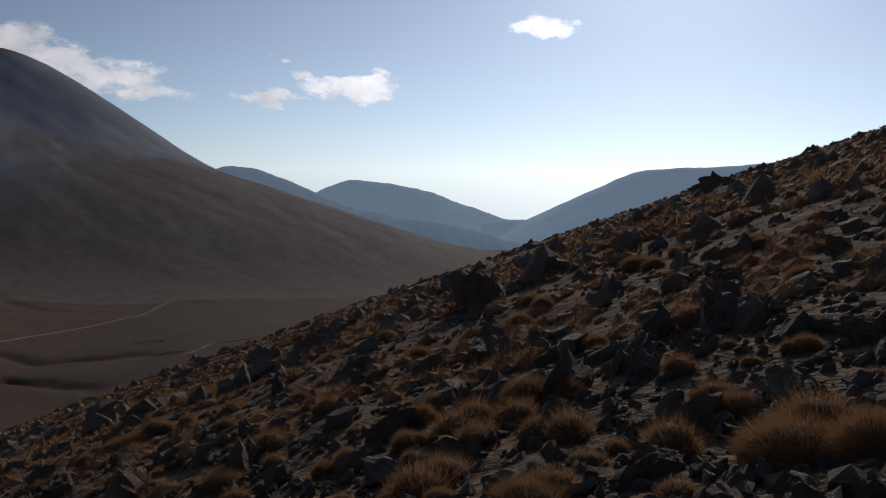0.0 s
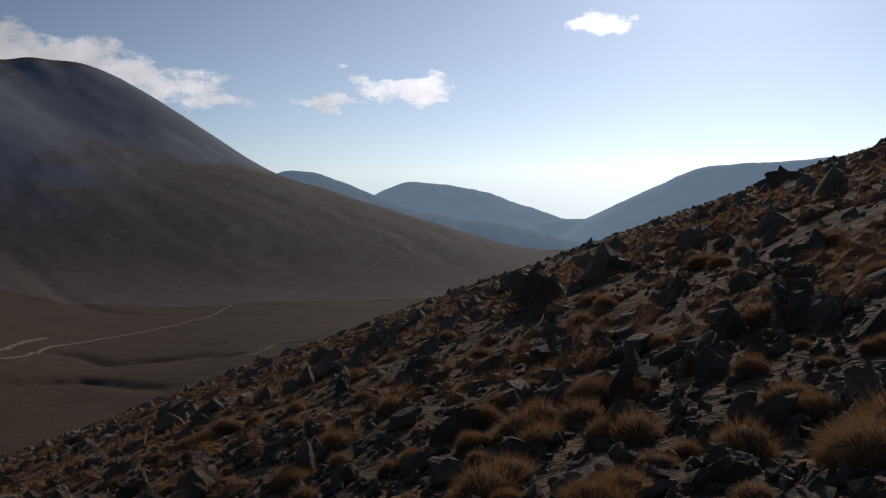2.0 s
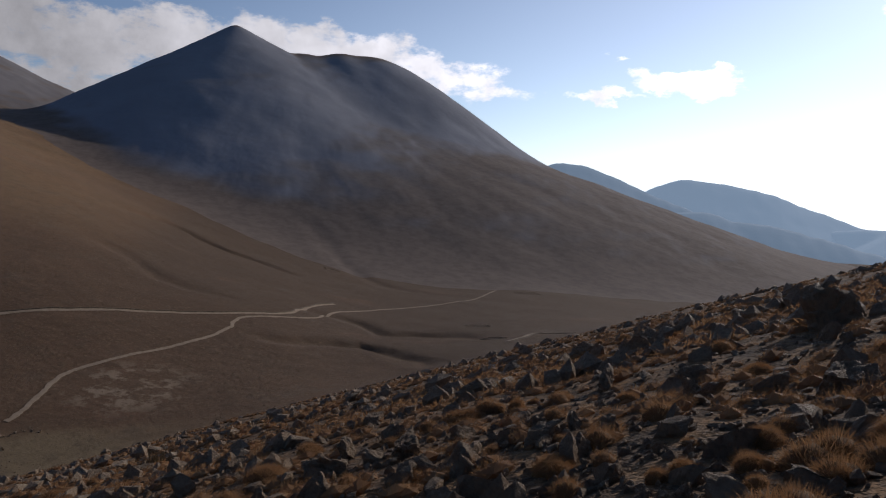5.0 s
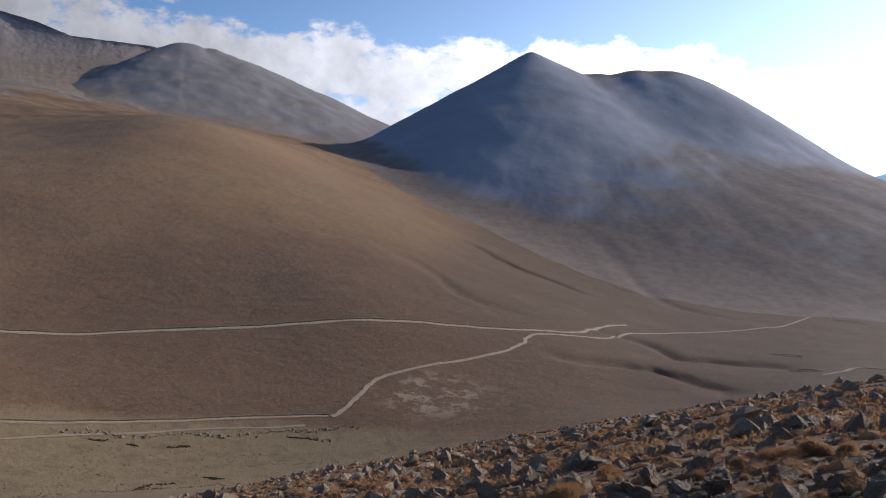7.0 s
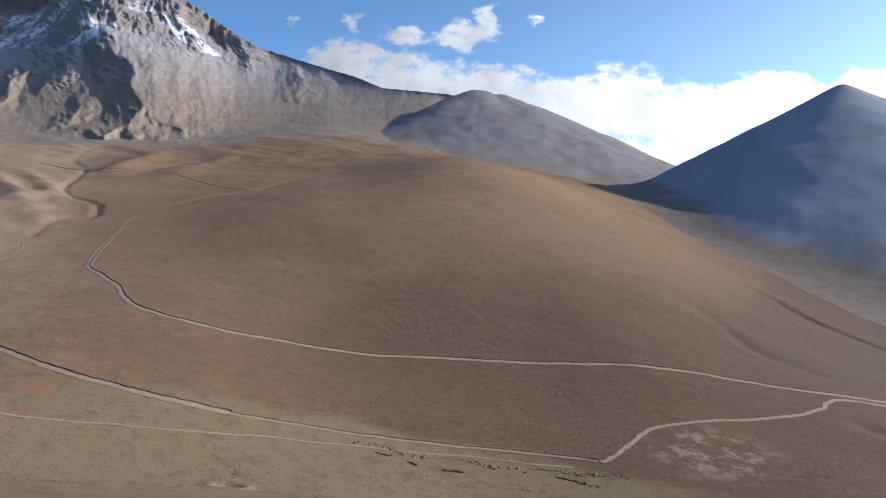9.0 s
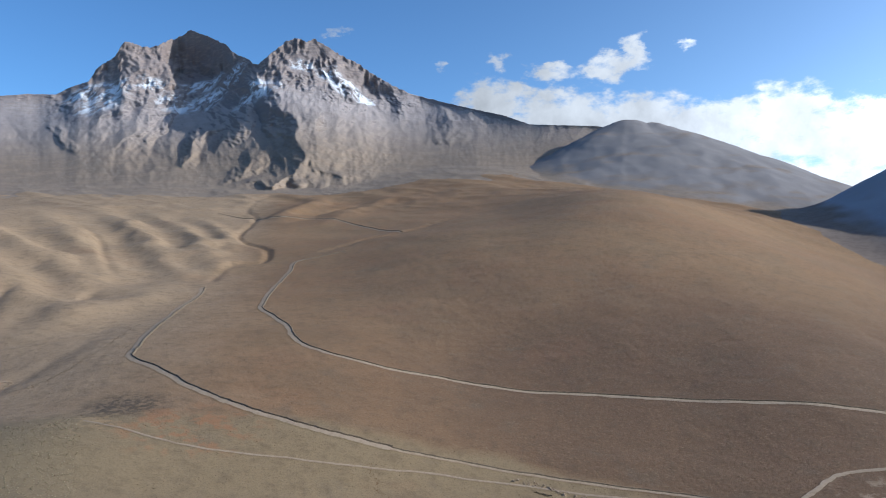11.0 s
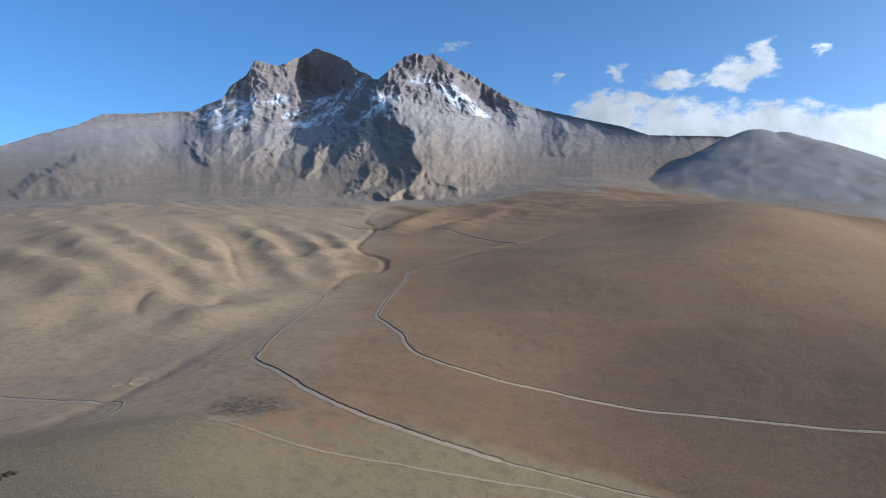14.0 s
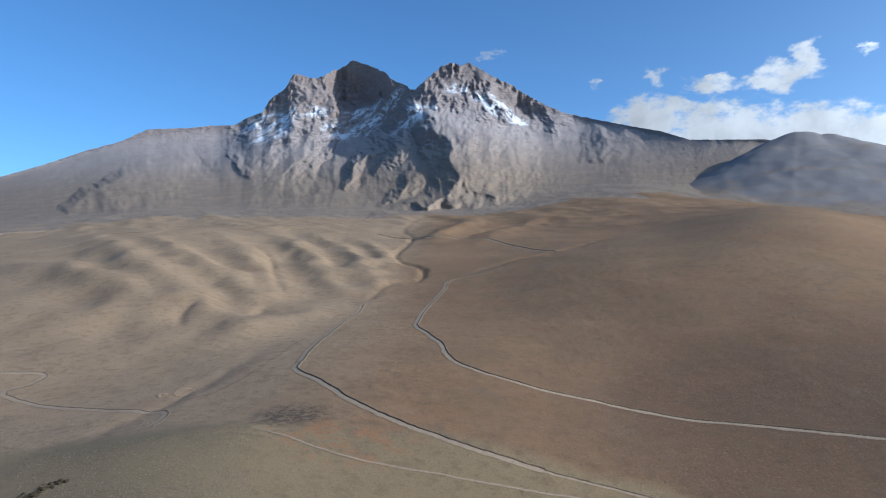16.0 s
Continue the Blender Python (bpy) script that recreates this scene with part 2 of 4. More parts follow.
def mountain_rock():
    m = Shader("volcanic_scree")
    x, y, z = m.xyz()
    up = m.xyz(m.where.outputs["Normal"])[2]
    big, mid = m.noise(0.004, 5, 0.6), m.noise(0.02, 6, 0.65)
    c = m.mix(m.ramp(big, 0.38, 0.62), (0.298, 0.252, 0.238), (0.342, 0.290, 0.270))
    c = m.mix(m.ramp(mid, 0.45, 0.66, 0.0, 0.6), c, (0.265, 0.215, 0.195))
    steep = m.math("ADD", up, m.math("MULTIPLY", m.math("SUBTRACT", mid, 0.5), 0.5))
    c = m.mix(m.ramp(steep, 0.80, 0.66, 0.0, 0.9), c, (0.165, 0.142, 0.140))
    c = m.mix(m.ramp(m.math("ADD", z, m.math("MULTIPLY", mid, 200.0)), 900.0, 1120.0, 0.0, 0.55), c, (0.190, 0.145, 0.128))
    bands = m.noise(0.05, 4, 0.6, stretch=(0.3, 0.3, 3.0))
    c = m.mix(m.math("MULTIPLY", m.ramp(bands, 0.5, 0.62, 0.0, 0.6), m.ramp(z, 700.0, 900.0)), c, (0.30, 0.225, 0.185))
    lowest = m.ramp(m.math("ADD", z, m.math("MULTIPLY", mid, 120.0)), 840.0, 400.0)
    c = m.mix(lowest, c, m.mix(m.ramp(m.noise(0.012, 5, 0.65), 0.42, 0.6), (0.215, 0.160, 0.118), (0.250, 0.184, 0.130)))
    snow = 0.0
    for b, e, radius in SNOW:
        px, py, pz = survey(b, e, mountain_depth(np.array([b]), np.array([e]))[0])
        snow = m.math("MAXIMUM", m.spot((float(px), float(py), float(pz)), radius), snow)
    flakes = m.math("MULTIPLY", snow, m.ramp(m.noise(0.016, 7, 0.7, stretch=(1.0, 1.0, 0.45)), 0.45, 0.57, 0.0, 0.85))
    c = m.mix(m.math("MULTIPLY", flakes, m.ramp(up, 0.22, 0.5)), c, (0.74, 0.75, 0.78))
    return m.done(c, 0.96, m.math("ADD", mid, m.math("MULTIPLY", m.noise(0.08, 5, 0.7), 0.5)), 10.0, 0.35)


def cinder(name, high, soil, steep0, steep1):
    """Bare scree on the steep sides that gives way to soil where the slope runs out."""
    m = Shader(name)
    mid, fine = m.noise(0.012, 6, 0.62), m.noise(0.06, 5, 0.65)
    up = m.xyz(m.where.outputs["Normal"])[2]
    c = m.mix(m.ramp(m.noise(0.004, 4), 0.4, 0.62), high, tuple(k * 1.10 for k in high))
    c = m.mix(m.ramp(mid, 0.5, 0.68, 0.0, 0.25), c, tuple(k * 0.80 for k in high))
    c = m.mix(m.ramp(fine, 0.55, 0.72, 0.0, 0.2), c, tuple(k * 1.22 for k in high))
    flat = m.math("ADD", up, m.math("MULTIPLY", m.math("SUBTRACT", mid, 0.5), 0.012))
    earth = m.mix(m.ramp(fine, 0.42, 0.62, 0.0, 0.6), soil, tuple(k * 0.72 for k in soil))
    c = m.mix(m.ramp(flat, steep0, steep1), c, earth)
    return m.done(c, 0.97, m.math("ADD", mid, m.math("MULTIPLY", fine, 0.5)), 4.0, 0.25)


# old snow: bearing, degrees up, radius
SNOW = ((105.1, 11.5, 170), (103.7, 11.7, 200), (104.3, 10.8, 170), (97.8, 12.4, 110), (96.8, 12.7, 120), (95.2, 13.3, 130), (99.0, 11.0, 170), (97.0, 11.4, 170),
        (94.0, 12.2, 150), (92.9, 12.5, 120), (87.2, 13.1, 120), (86.6, 12.6, 110), (85.5, 11.7, 90), (88.1, 13.6, 100), (90.2, 14.2, 90), (101.0, 12.4, 120))

# ---- landforms ----
# TERRAIN BEGIN


def lattice(ix, iy, seed):
    h = (ix.astype(np.int64) * 374761393 + iy.astype(np.int64) * 668265263 + seed * 982451653) & 0x7FFFFFFF
    h = ((h ^ (h >> 13)) * 1274126177) & 0x7FFFFFFF
    return ((h ^ (h >> 16)) & 0xFFFF) / 65535.0


def ripple(x, y, seed=0):
    """Smooth gradient noise, about -1 to 1."""
    ix, iy = np.floor(x), np.floor(y)
    fx, fy = x - ix, y - iy
    u, v = fx * fx * fx * (fx * (fx * 6 - 15) + 10), fy * fy * fy * (fy * (fy * 6 - 15) + 10)
    total = 0
    for dx, dy in ((0, 0), (1, 0), (0, 1), (1, 1)):
        a = 2 * np.pi * lattice(ix + dx, iy + dy, seed)
        g = np.cos(a) * (fx - dx) + np.sin(a) * (fy - dy)
        total = total + g * (u if dx else 1 - u) * (v if dy else 1 - v)
    return total * 1.5


def fbm(x, y, size, octaves=5, gain=0.5, seed=0):
    total, amp, k = 0, 1.0, 1.0 / size
    for i in range(octaves):
        total = total + amp * ripple(x * k + 17.3 * i, y * k - 9.1 * i, seed + i)
        amp, k = amp * gain, k * 2.03
    return total


def crag(x, y, size, octaves=5, gain=0.5, seed=0):
    """Noise with sharp crests, 0 to about 1."""
    total, amp, k, norm = 0, 1.0, 1.0 / size, 0
    for i in range(octaves):
        total = total + amp * (1 - np.abs(ripple(x * k + 31.7 * i, y * k + 4.9 * i, seed + i)))
        norm += amp
        amp, k = amp * gain, k * 2.07
    return total / norm


def survey(bearing, rise, distance):
    """A place seen from the eye: degrees left of +y, degrees up, metres along the ground."""
    b = np.radians(bearing)
    return -np.sin(b) * distance, np.cos(b) * distance, EYE + np.tan(np.radians(rise)) * distance


def smooth_line(places, dense):
    """A Catmull-Rom curve through places, each span cut into dense pieces."""
    p = np.asarray(places, float)
    p = np.concatenate([[2 * p[0] - p[1]], p, [2 * p[-1] - p[-2]]])
    out = []
    for a, b, c, d in zip(p, p[1:], p[2:], p[3:]):
        for t in np.arange(dense) / dense:
            out.append(0.5 * (2 * b + (c - a) * t + (2 * a - 5 * b + 4 * c - d) * t * t + (3 * b - a - 3 * c + d) * t ** 3))
    return np.array(out + [p[-2]])


def spans(x, y, line, blunt):
    """For each span of a line: the distance of x, y from it and the line's height there."""
    for (ax, ay, ah), (bx, by, bh) in zip(line, line[1:]):
        ux, uy = bx - ax, by - ay
        t = np.clip(((x - ax) * ux + (y - ay) * uy) / (ux * ux + uy * uy), 0, 1)
        yield np.sqrt((x - ax - t * ux) ** 2 + (y - ay - t * uy) ** 2 + blunt ** 2) - blunt, ah + t * (bh - ah)


def ridge(x, y, crest, slope, reach=1e5, blunt=10.0, dense=3):
    """A ridge: its crest by survey(), the steepness of its sides, how soon they flatten, how round its top is."""
    best = np.full(np.shape(x), -1e9)
    for d, h in spans(x, y, smooth_line([survey(*c) for c in crest], dense), blunt):
        best = np.maximum(best, h - slope * reach * (1 - np.exp(-d / reach)))
    return best


def blend_max(a, b, soft):
    h = np.clip(0.5 + 0.5 * (a - b) / soft, 0, 1)
    return b + (a - b) * h + soft * h * (1 - h)


def step(x, a, b):
    t = np.clip((x - a) / (b - a), 0, 1)
    return t * t * (3 - 2 * t)


# the lie of the land: degrees up to the ground along rays, a row for each bearing, at distances that grow by a constant factor
RAYS = (5, 17, 29, 41, 53, 65, 77, 89, 101, 113, 125)
REACH = (300, 410, 560, 765, 1050, 1430, 1950, 2660)
RISE = (
    (-10.9, -11.2, -11.5, -11.3, -10.3, -9.0, -7.5, -6.0),
    (-14.6, -14.0, -12.8, -11.2, -9.8, -8.2, -6.5, -5.0),
    (-17.8, -16.5, -13.4, -10.9, -9.0, -6.8, -4.5, -3.0),
    (-20.4, -16.5, -11.2, -8.3, -6.3, -4.0, -1.4, 0.5),
    (-21.9, -15.7, -8.9, -4.4, -1.2, -0.3, 1.7, 2.6),
    (-21.8, -15.0, -8.4, -2.7, 1.8, 4.2, 4.2, 4.6),
    (-20.6, -13.8, -8.1, -2.6, 1.4, 3.1, 4.7, 6.4),
    (-18.9, -12.0, -6.7, -3.2, -0.2, 2.2, 4.1, 5.2),
    (-17.1, -11.4, -6.5, -3.5, -0.6, 2.2, 4.0, 5.0),
    (-15.3, -11.8, -8.1, -4.0, 0.3, 3.1, 3.8, 4.6),
    (-15.4, -12.3, -9.2, -4.5, -0.7, 1.6, 2.4, 3.4))


def lie_of_land(x, y):
    """The smooth land under all gullies, spurs and roughness."""
    bearing, d = np.degrees(np.arctan2(-x, y)), np.hypot(x, y)
    u = np.clip((bearing - RAYS[0]) / 12.0, 0, len(RAYS) - 1)
    v = np.clip(np.log(np.maximum(d, 1) / REACH[0]) / math.log(REACH[-1] / REACH[0]) * (len(REACH) - 1), 0, len(REACH) - 1)
    table = np.asarray(RISE)
    iu = np.clip(np.floor(u).astype(int), 0, len(RAYS) - 2)
    t = np.clip(u - iu, 0, 1)
    rows = [bend_cell(table, np.clip(iu + k, 0, len(RAYS) - 1), v) for k in (-1, 0, 1, 2)]
    a, b, c, e = rows
    rise = 0.5 * (2 * b + (c - a) * t + (2 * a - 5 * b + 4 * c - e) * t * t + (3 * b - a - 3 * c + e) * t ** 3)
    return EYE + d * np.tan(np.radians(rise))


def bend_cell(table, row, v):
    n = table.shape[1]
    i = np.clip(np.floor(v).astype(int), 0, n - 2)
    t = np.clip(v - i, 0, 1)
    a, b, c, d = (table[row, np.clip(i + k, 0, n - 1)] for k in (-1, 0, 1, 2))
    return 0.5 * (2 * b + (c - a) * t + (2 * a - 5 * b + 4 * c - d) * t * t + (3 * b - a - 3 * c + d) * t ** 3)


def sight(bearing, rise, height=lie_of_land, start=250.0):
    """Where a sight line from the eye first meets the land: x, y."""
    d = np.geomspace(start, 4700, 900)
    x, y, z = survey(bearing, rise, d)
    hit = np.nonzero(height(x, y) >= z)[0]
    k = hit[0] if len(hit) else len(d) - 1
    return float(x[k]), float(y[k])


def sights(*places):
    return tuple(sight(b, e) for b, e in places)


def hillside(x, y):
    r2 = x * x + y * y
    return 0.357 * x - 0.098 * y - 0.00030 * r2 / (1 + r2 / 160000.0) + (0.10 * fbm(x, y, 2.6, 3, 0.5, 5) + 0.25 * fbm(x, y, 11, 2, 0.5, 7)) * step(np.sqrt(r2), 1.0, 4.0) * (1 - step(np.sqrt(r2), 120, 200))


def carve(x, y, z, line, wide, deep):
    """Cut a gully with steep banks along a line of x, y."""
    cut = np.zeros(np.shape(x))
    px, py = x + 0.5 * wide * fbm(x, y, wide * 3, 2, 0.5, 61), y + 0.5 * wide * fbm(x, y, wide * 3, 2, 0.5, 63)
    pts = [(a, b, min(1.0, 2.2 * i / (len(line) - 1)) * min(1.0, 0.35 + 2.2 * (1 - i / (len(line) - 1)))) for i, (a, b) in enumerate(line)]
    xs, ys = [p[0] for p in line], [p[1] for p in line]
    near = (x > min(xs) - 3 * wide) & (x < max(xs) + 3 * wide) & (y > min(ys) - 3 * wide) & (y < max(ys) + 3 * wide)
    qx, qy = px[near], py[near]
    best = np.zeros(np.shape(qx))
    for d, h in spans(qx, qy, smooth_line(pts, 3), 0.0):
        best = np.maximum(best, h * np.exp(-(d / wide) ** 2))
    cut[near] = best
    return z - deep * cut


# dry channels: line, half width, depth
GULLIES_EAST = (
    (sights((50.5, -5.7), (48.1, -6.8), (45.6, -8.7), (41.4, -10.2)), 9, 2.0),
    (sights((48.6, -3.6), (47.4, -3.95), (44.3, -5.1), (41.4, -6.6), (38.8, -7.55), (36.0, -8.6)), 10, 5.5),
    (sights((41.5, -3.9), (39.7, -4.57), (37.1, -5.3), (35.1, -6.1), (32.7, -7.7), (29.6, -9.3), (26.0, -10.0)), 14, 3.5),
    (sights((35.5, -11.2), (34.3, -11.5), (31.2, -12.2), (29.0, -13.0), (24.6, -13.1), (21.6, -13.2)), 9, 3.6),
    (sights((40.1, -12.8), (37.0, -13.6), (32.5, -13.8), (29.0, -14.4), (25.4, -15.4)), 8, 4.0))
GULLIES_WEST = (
    (sights((92.0, 4.9), (92.8, 4.55), (93.9, 4.1), (94.4, 3.5), (93.7, 3.05), (94.8, 2.0), (94.9, 1.2), (93.0, 0.6), (93.3, -0.3), (95.4, -0.5), (97.0, -1.6)), 5, 4.0),
    (sights((105.6, 2.4), (105.1, 2.05), (104.4, 1.2), (104.2, 0.2), (103.6, -1.2)), 6, 3.5),
    (sights((104.5, -2.2), (105.4, -2.9), (106.5, -3.6)), 6, 2.5),
    (sights((109.5, -2.2), (110.6, -3.0), (110.9, -3.8)), 6, 2.5),
    (sights((84.5, 4.2), (86.0, 3.9), (88.0, 3.5), (90.0, 3.0)), 12, 4.0),
    (sights((76.0, 3.1), (79.0, 2.8), (82.5, 1.9), (86.0, 1.1), (89.0, 0.2)), 9, 3.0),
    (sights((103.5, -3.6), (105.0, -5.2), (107.5, -6.8), (110.0, -8.0), (112.5, -9.2), (115.5, -10.3), (119.0, -11.0)), 9, 1.3))
GULLIES = GULLIES_EAST + GULLIES_WEST
# rounded spurs: line, half width, height
SPURS_WEST = (
    (sights((117.2, 3.0), (116.5, 2.9), (115.0, 2.1), (113.4, 1.0), (111.5, -0.6), (108.8, -2.7), (106.4, -3.8)), 34, 15.6),
    (sights((113.2, 3.3), (112.0, 2.8), (110.3, 1.4), (106.8, -0.7), (104.2, -2.4)), 30, 12.8),
    (sights((108.6, 3.6), (107.4, 2.6), (105.9, 1.4), (104.9, 0.2), (103.6, -1.4)), 29, 11.9),
    (sights((105.2, 3.8), (103.6, 3.0), (102.2, 2.2), (101.0, 0.6), (99.4, -1.2)), 28, 13.7))
SPURS_PLATEAU = (
    (sights((101.4, 3.6), (99.8, 2.6), (98.4, 1.4), (97.4, 0.2), (97.0, -0.8)), 25, 11.9),
    (sights((98.2, 3.2), (96.8, 2.4), (95.9, 1.4), (95.6, 0.5)), 20, 8.3),
    (sights((124.0, 1.2), (121.0, 1.0), (119.0, 0.6), (116.0, -0.4), (113.5, -2.0), (111.6, -4.4)), 39, 15.6),
    (sights((124.0, -1.2), (121.5, -1.6), (119.0, -3.0), (116.5, -5.0)), 44, 9.2),
    (sights((112.5, -5.9), (107.6, -4.5), (102.7, -3.0), (99.3, -1.8)), 28, 5.5),
    (sights((88.6, 4.6), (89.6, 3.9), (91.2, 3.2), (92.0, 2.6)), 30, 11.0),
    (sights((84.0, 4.6), (86.5, 3.4), (88.6, 2.4)), 34, 7.3))
SPURS = SPURS_WEST + SPURS_PLATEAU


def ground_height(x, y):
    r = np.hypot(x, y)
    z = lie_of_land(x, y)
    z = z + 6 * np.exp(-(((x + 372) / 52) ** 2 + ((y + 140) / 60) ** 2))
    for line, wide, tall in SPURS:
        z = carve(x, y, z, line, wide, -tall)
    for line, wide, deep in GULLIES:
        z = carve(x, y, z, line, wide, deep)
    upland = step(r, 1300, 1900) * step(-x, 1000, 1400)
    z = z + upland * (22 * (crag(x + 0.5 * y, 2.2 * y - x, 620, 4, 0.5, 23) - 0.72) + 7 * (crag(x, y, 170, 4, 0.55, 29) - 0.72))
    z = z + 0.9 * fbm(x, y, 90, 5, 0.5, 11) * step(r, 300, 500) + 5 * fbm(x, y, 420, 3, 0.45, 19) * step(r, 600, 1500)
    pit = np.hypot((x + 300) / 1.1, y - 31)
    z = z - 1.8 * np.exp(-(pit / 4.2) ** 2) + 0.7 * np.exp(-((pit - 8.0) / 3.0) ** 2)
    near = hillside(x, y)
    far = blend_max(near - 3000 * step(r, 600, 1200), z, 10)
    return near + (far - near) * step(r, 150, 300)


# the mountain's skyline and its foot: bearing, degrees up
SKYLINE = ((57, 6.8), (60, 7.6), (67.9, 9.4), (72.9, 9.75), (74.8, 10.47), (77.3, 11.06), (79.3, 11.55), (81.9, 12.2), (84.0, 13.2), (85.9, 14.4), (87.2, 15.0), (88.5, 15.75), (89.2, 16.15), (89.8, 15.9),
           (90.5, 16.2), (91.4, 15.85), (92.7, 14.75), (93.4, 14.15), (94.2, 14.58), (95.2, 14.95), (95.7, 15.5), (97.0, 15.95), (98.1, 16.3), (98.8, 15.85), (99.6, 15.5), (100.9, 14.9), (102.6, 15.2), (103.4, 13.95),
           (104.3, 13.4), (105.0, 12.28), (105.9, 11.95), (107.0, 11.3), (108.7, 11.2), (109.8, 11.0), (113.0, 10.7), (114.7, 9.78), (117.1, 8.94), (119.6, 7.86), (122.1, 6.92), (128, 4.6), (136, 2.5))
FOOT = ((57, 2.0), (65, 4.1), (77, 5.2), (89, 4.4), (101, 4.2), (113, 3.9), (125, 2.6), (136, 1.0))
# ridges (nearer) and hollows (farther): crest by bearing, rise and metres; then the width in degrees towards the west and the east
RIDGES_FRONT = (
    (((90.6, 15.9, 0), (92.0, 13.9, 110), (92.5, 12.9, 170), (91.6, 11.4, 250), (90.5, 10.1, 290), (90.1, 8.0, 260), (90.8, 6.4, 170), (93.5, 5.2, 60)), 2.6, 6.5),
    (((93.6, 13.4, 20), (94.2, 11.2, 80), (94.8, 9.9, 90), (96.0, 8.2, 60), (97.0, 7.0, 0)), 0.8, 1.1),
    (((95.8, 10.2, 0), (97.0, 9.4, 110), (98.1, 8.6, 150), (98.8, 7.2, 110), (99.2, 6.2, 0)), 0.8, 1.0),
    (((92.6, 9.0, 0), (93.6, 7.6, 70), (94.6, 6.4, 80), (95.8, 5.4, 20)), 1.0, 1.2))
RIDGES_BACK = (
    (((102.6, 15.1, 40), (101.6, 13.6, 130), (102.4, 12.0, 160), (103.8, 10.4, 130), (105.4, 8.6, 70), (106.4, 7.0, 0)), 3.2, 1.5),
    (((104.6, 13.0, 0), (105.2, 11.8, 40), (106.0, 10.4, 50), (106.8, 8.9, 0)), 1.2, 1.5),
    (((114.2, 8.4, 0), (114.8, 7.2, 110), (116.0, 6.4, 170), (117.6, 5.2, 110), (118.6, 4.4, 0)), 1.1, 5.0),
    (((107.4, 9.8, 0), (106.9, 8.9, 60), (106.4, 7.8, 50), (106.2, 7.0, 0)), 0.5, 0.6))
RIDGES_EAST = (
    (((88.6, 15.6, 0), (87.8, 13.9, 60), (87.0, 12.8, 60), (86.0, 11.6, 0)), 0.7, 1.2),
    (((85.2, 14.0, 0), (83.6, 12.6, 50), (82.8, 11.4, 60), (82.0, 9.8, 0)), 0.9, 2.0),
    (((79.6, 11.3, 0), (79.0, 10.2, 60), (79.4, 9.0, 40), (80.0, 8.2, 0)), 1.6, 3.0))
HOLLOWS = (
    (((98.4, 16.2, -120), (98.9, 14.6, -330), (98.6, 13.2, -360), (98.5, 12.2, -120)), 1.3, 3.4),
    (((98.4, 12.4, -160), (99.0, 11.0, -230), (99.9, 9.2, -230), (101.2, 7.6, -170), (101.8, 6.2, 0)), 2.2, 4.4),
    (((87.4, 14.2, 0), (86.4, 13.2, -70), (85.0, 12.3, -70), (83.6, 11.8, 0)), 0.8, 1.6),
    (((89.0, 11.5, 0), (88.6, 9.5, -50), (88.0, 8.0, 0)), 0.5, 1.2),
    (((109.8, 9.6, 0), (109.4, 8.2, -60), (109.0, 7.0, 0)), 1.2, 1.4))
RELIEF = RIDGES_FRONT + RIDGES_BACK + RIDGES_EAST + HOLLOWS


def along(places, u, k=1):
    """A value of a line of places at u, by straight spans."""
    p = np.asarray(sorted(places))
    return np.interp(u, p[:, 0], p[:, k])


def mountain_depth(b, e):
    """How far off the mountain's face lies along sight lines b, e (degrees)."""
    sky, foot = sum(along(SKYLINE, b + k) for k in (-3.0, -1.5, 0.0, 1.5, 3.0)) / 5, along(FOOT, b)
    core = step(b, 80, 87) * (1 - step(b, 103, 108))
    t = np.clip((e - foot) / (sky - foot), 0, 1)
    crest = 4080 + 620 * step(b, 92.6, 98.5) - 800 * step(-b, -86, -69)
    d = 2250 + (crest - 2250) * (1 - (1 - t) ** 1.42)
    wb = b + 0.45 * fbm(b, e, 2.0, 5, 0.6, 41) + 0.35 * (crag(b, e, 0.8, 4, 0.55, 49) - 0.7)
    we = e + 0.40 * fbm(b, e, 1.7, 3, 0.5, 43)
    for places, west, east in RELIEF:
        rows = sorted((p[1], p[0], p[2]) for p in places)
        off = wb - along(rows, we, 1)
        ends = step(we, rows[0][0] - 0.2, rows[0][0] + 0.5) * (1 - step(we, rows[-1][0] - 0.3, rows[-1][0] + 0.3))
        d = d - ends * along(rows, we, 2) * np.clip(1 - np.abs(off) / np.where(off > 0, west, east), 0, 1)
    # broken rock on the upper faces, fluted downhill; smooth scree below
    rock = step(t, 0.35, 0.80) * step(e, 9.8, 13.0)
    outcrop = rock * step(b, 80, 87) * step(fbm(b, e, 1.6, 4, 0.55, 47), -0.45, 0.25)
    d = d - 110 * outcrop * (crag(b + 0.25 * fbm(b, e, 0.9, 2, 0.5, 65), 0.36 * e, 0.62, 5, 0.55, 67) - 0.70)
    d = d - (10 + 14 * core + 80 * outcrop) * (crag(b, e, 0.85, 6, 0.58, 51) - 0.70)
    d = d - (12 + 14 * core) * (1 - 0.6 * rock) * step(t, 0.05, 0.35) * (crag(b + 0.25 * e, 0.6 * e - 0.25 * b, 2.0, 5, 0.55, 53) - 0.70)
    return d


def peak(x, y, bearing, rise, distance, slope, blunt, stretch=1.0, turn=0.0):
    """A round hill: its top by survey(), the steepness of its sides, how round its top is."""
    px, py, h = survey(bearing, rise, distance)
    c, s = math.cos(radians(turn)), math.sin(radians(turn))
    u, v = (x - px) * c + (y - py) * s, ((y - py) * c - (x - px) * s) / stretch
    return h - slope * (np.sqrt(u * u + v * v + blunt * blunt) - blunt)


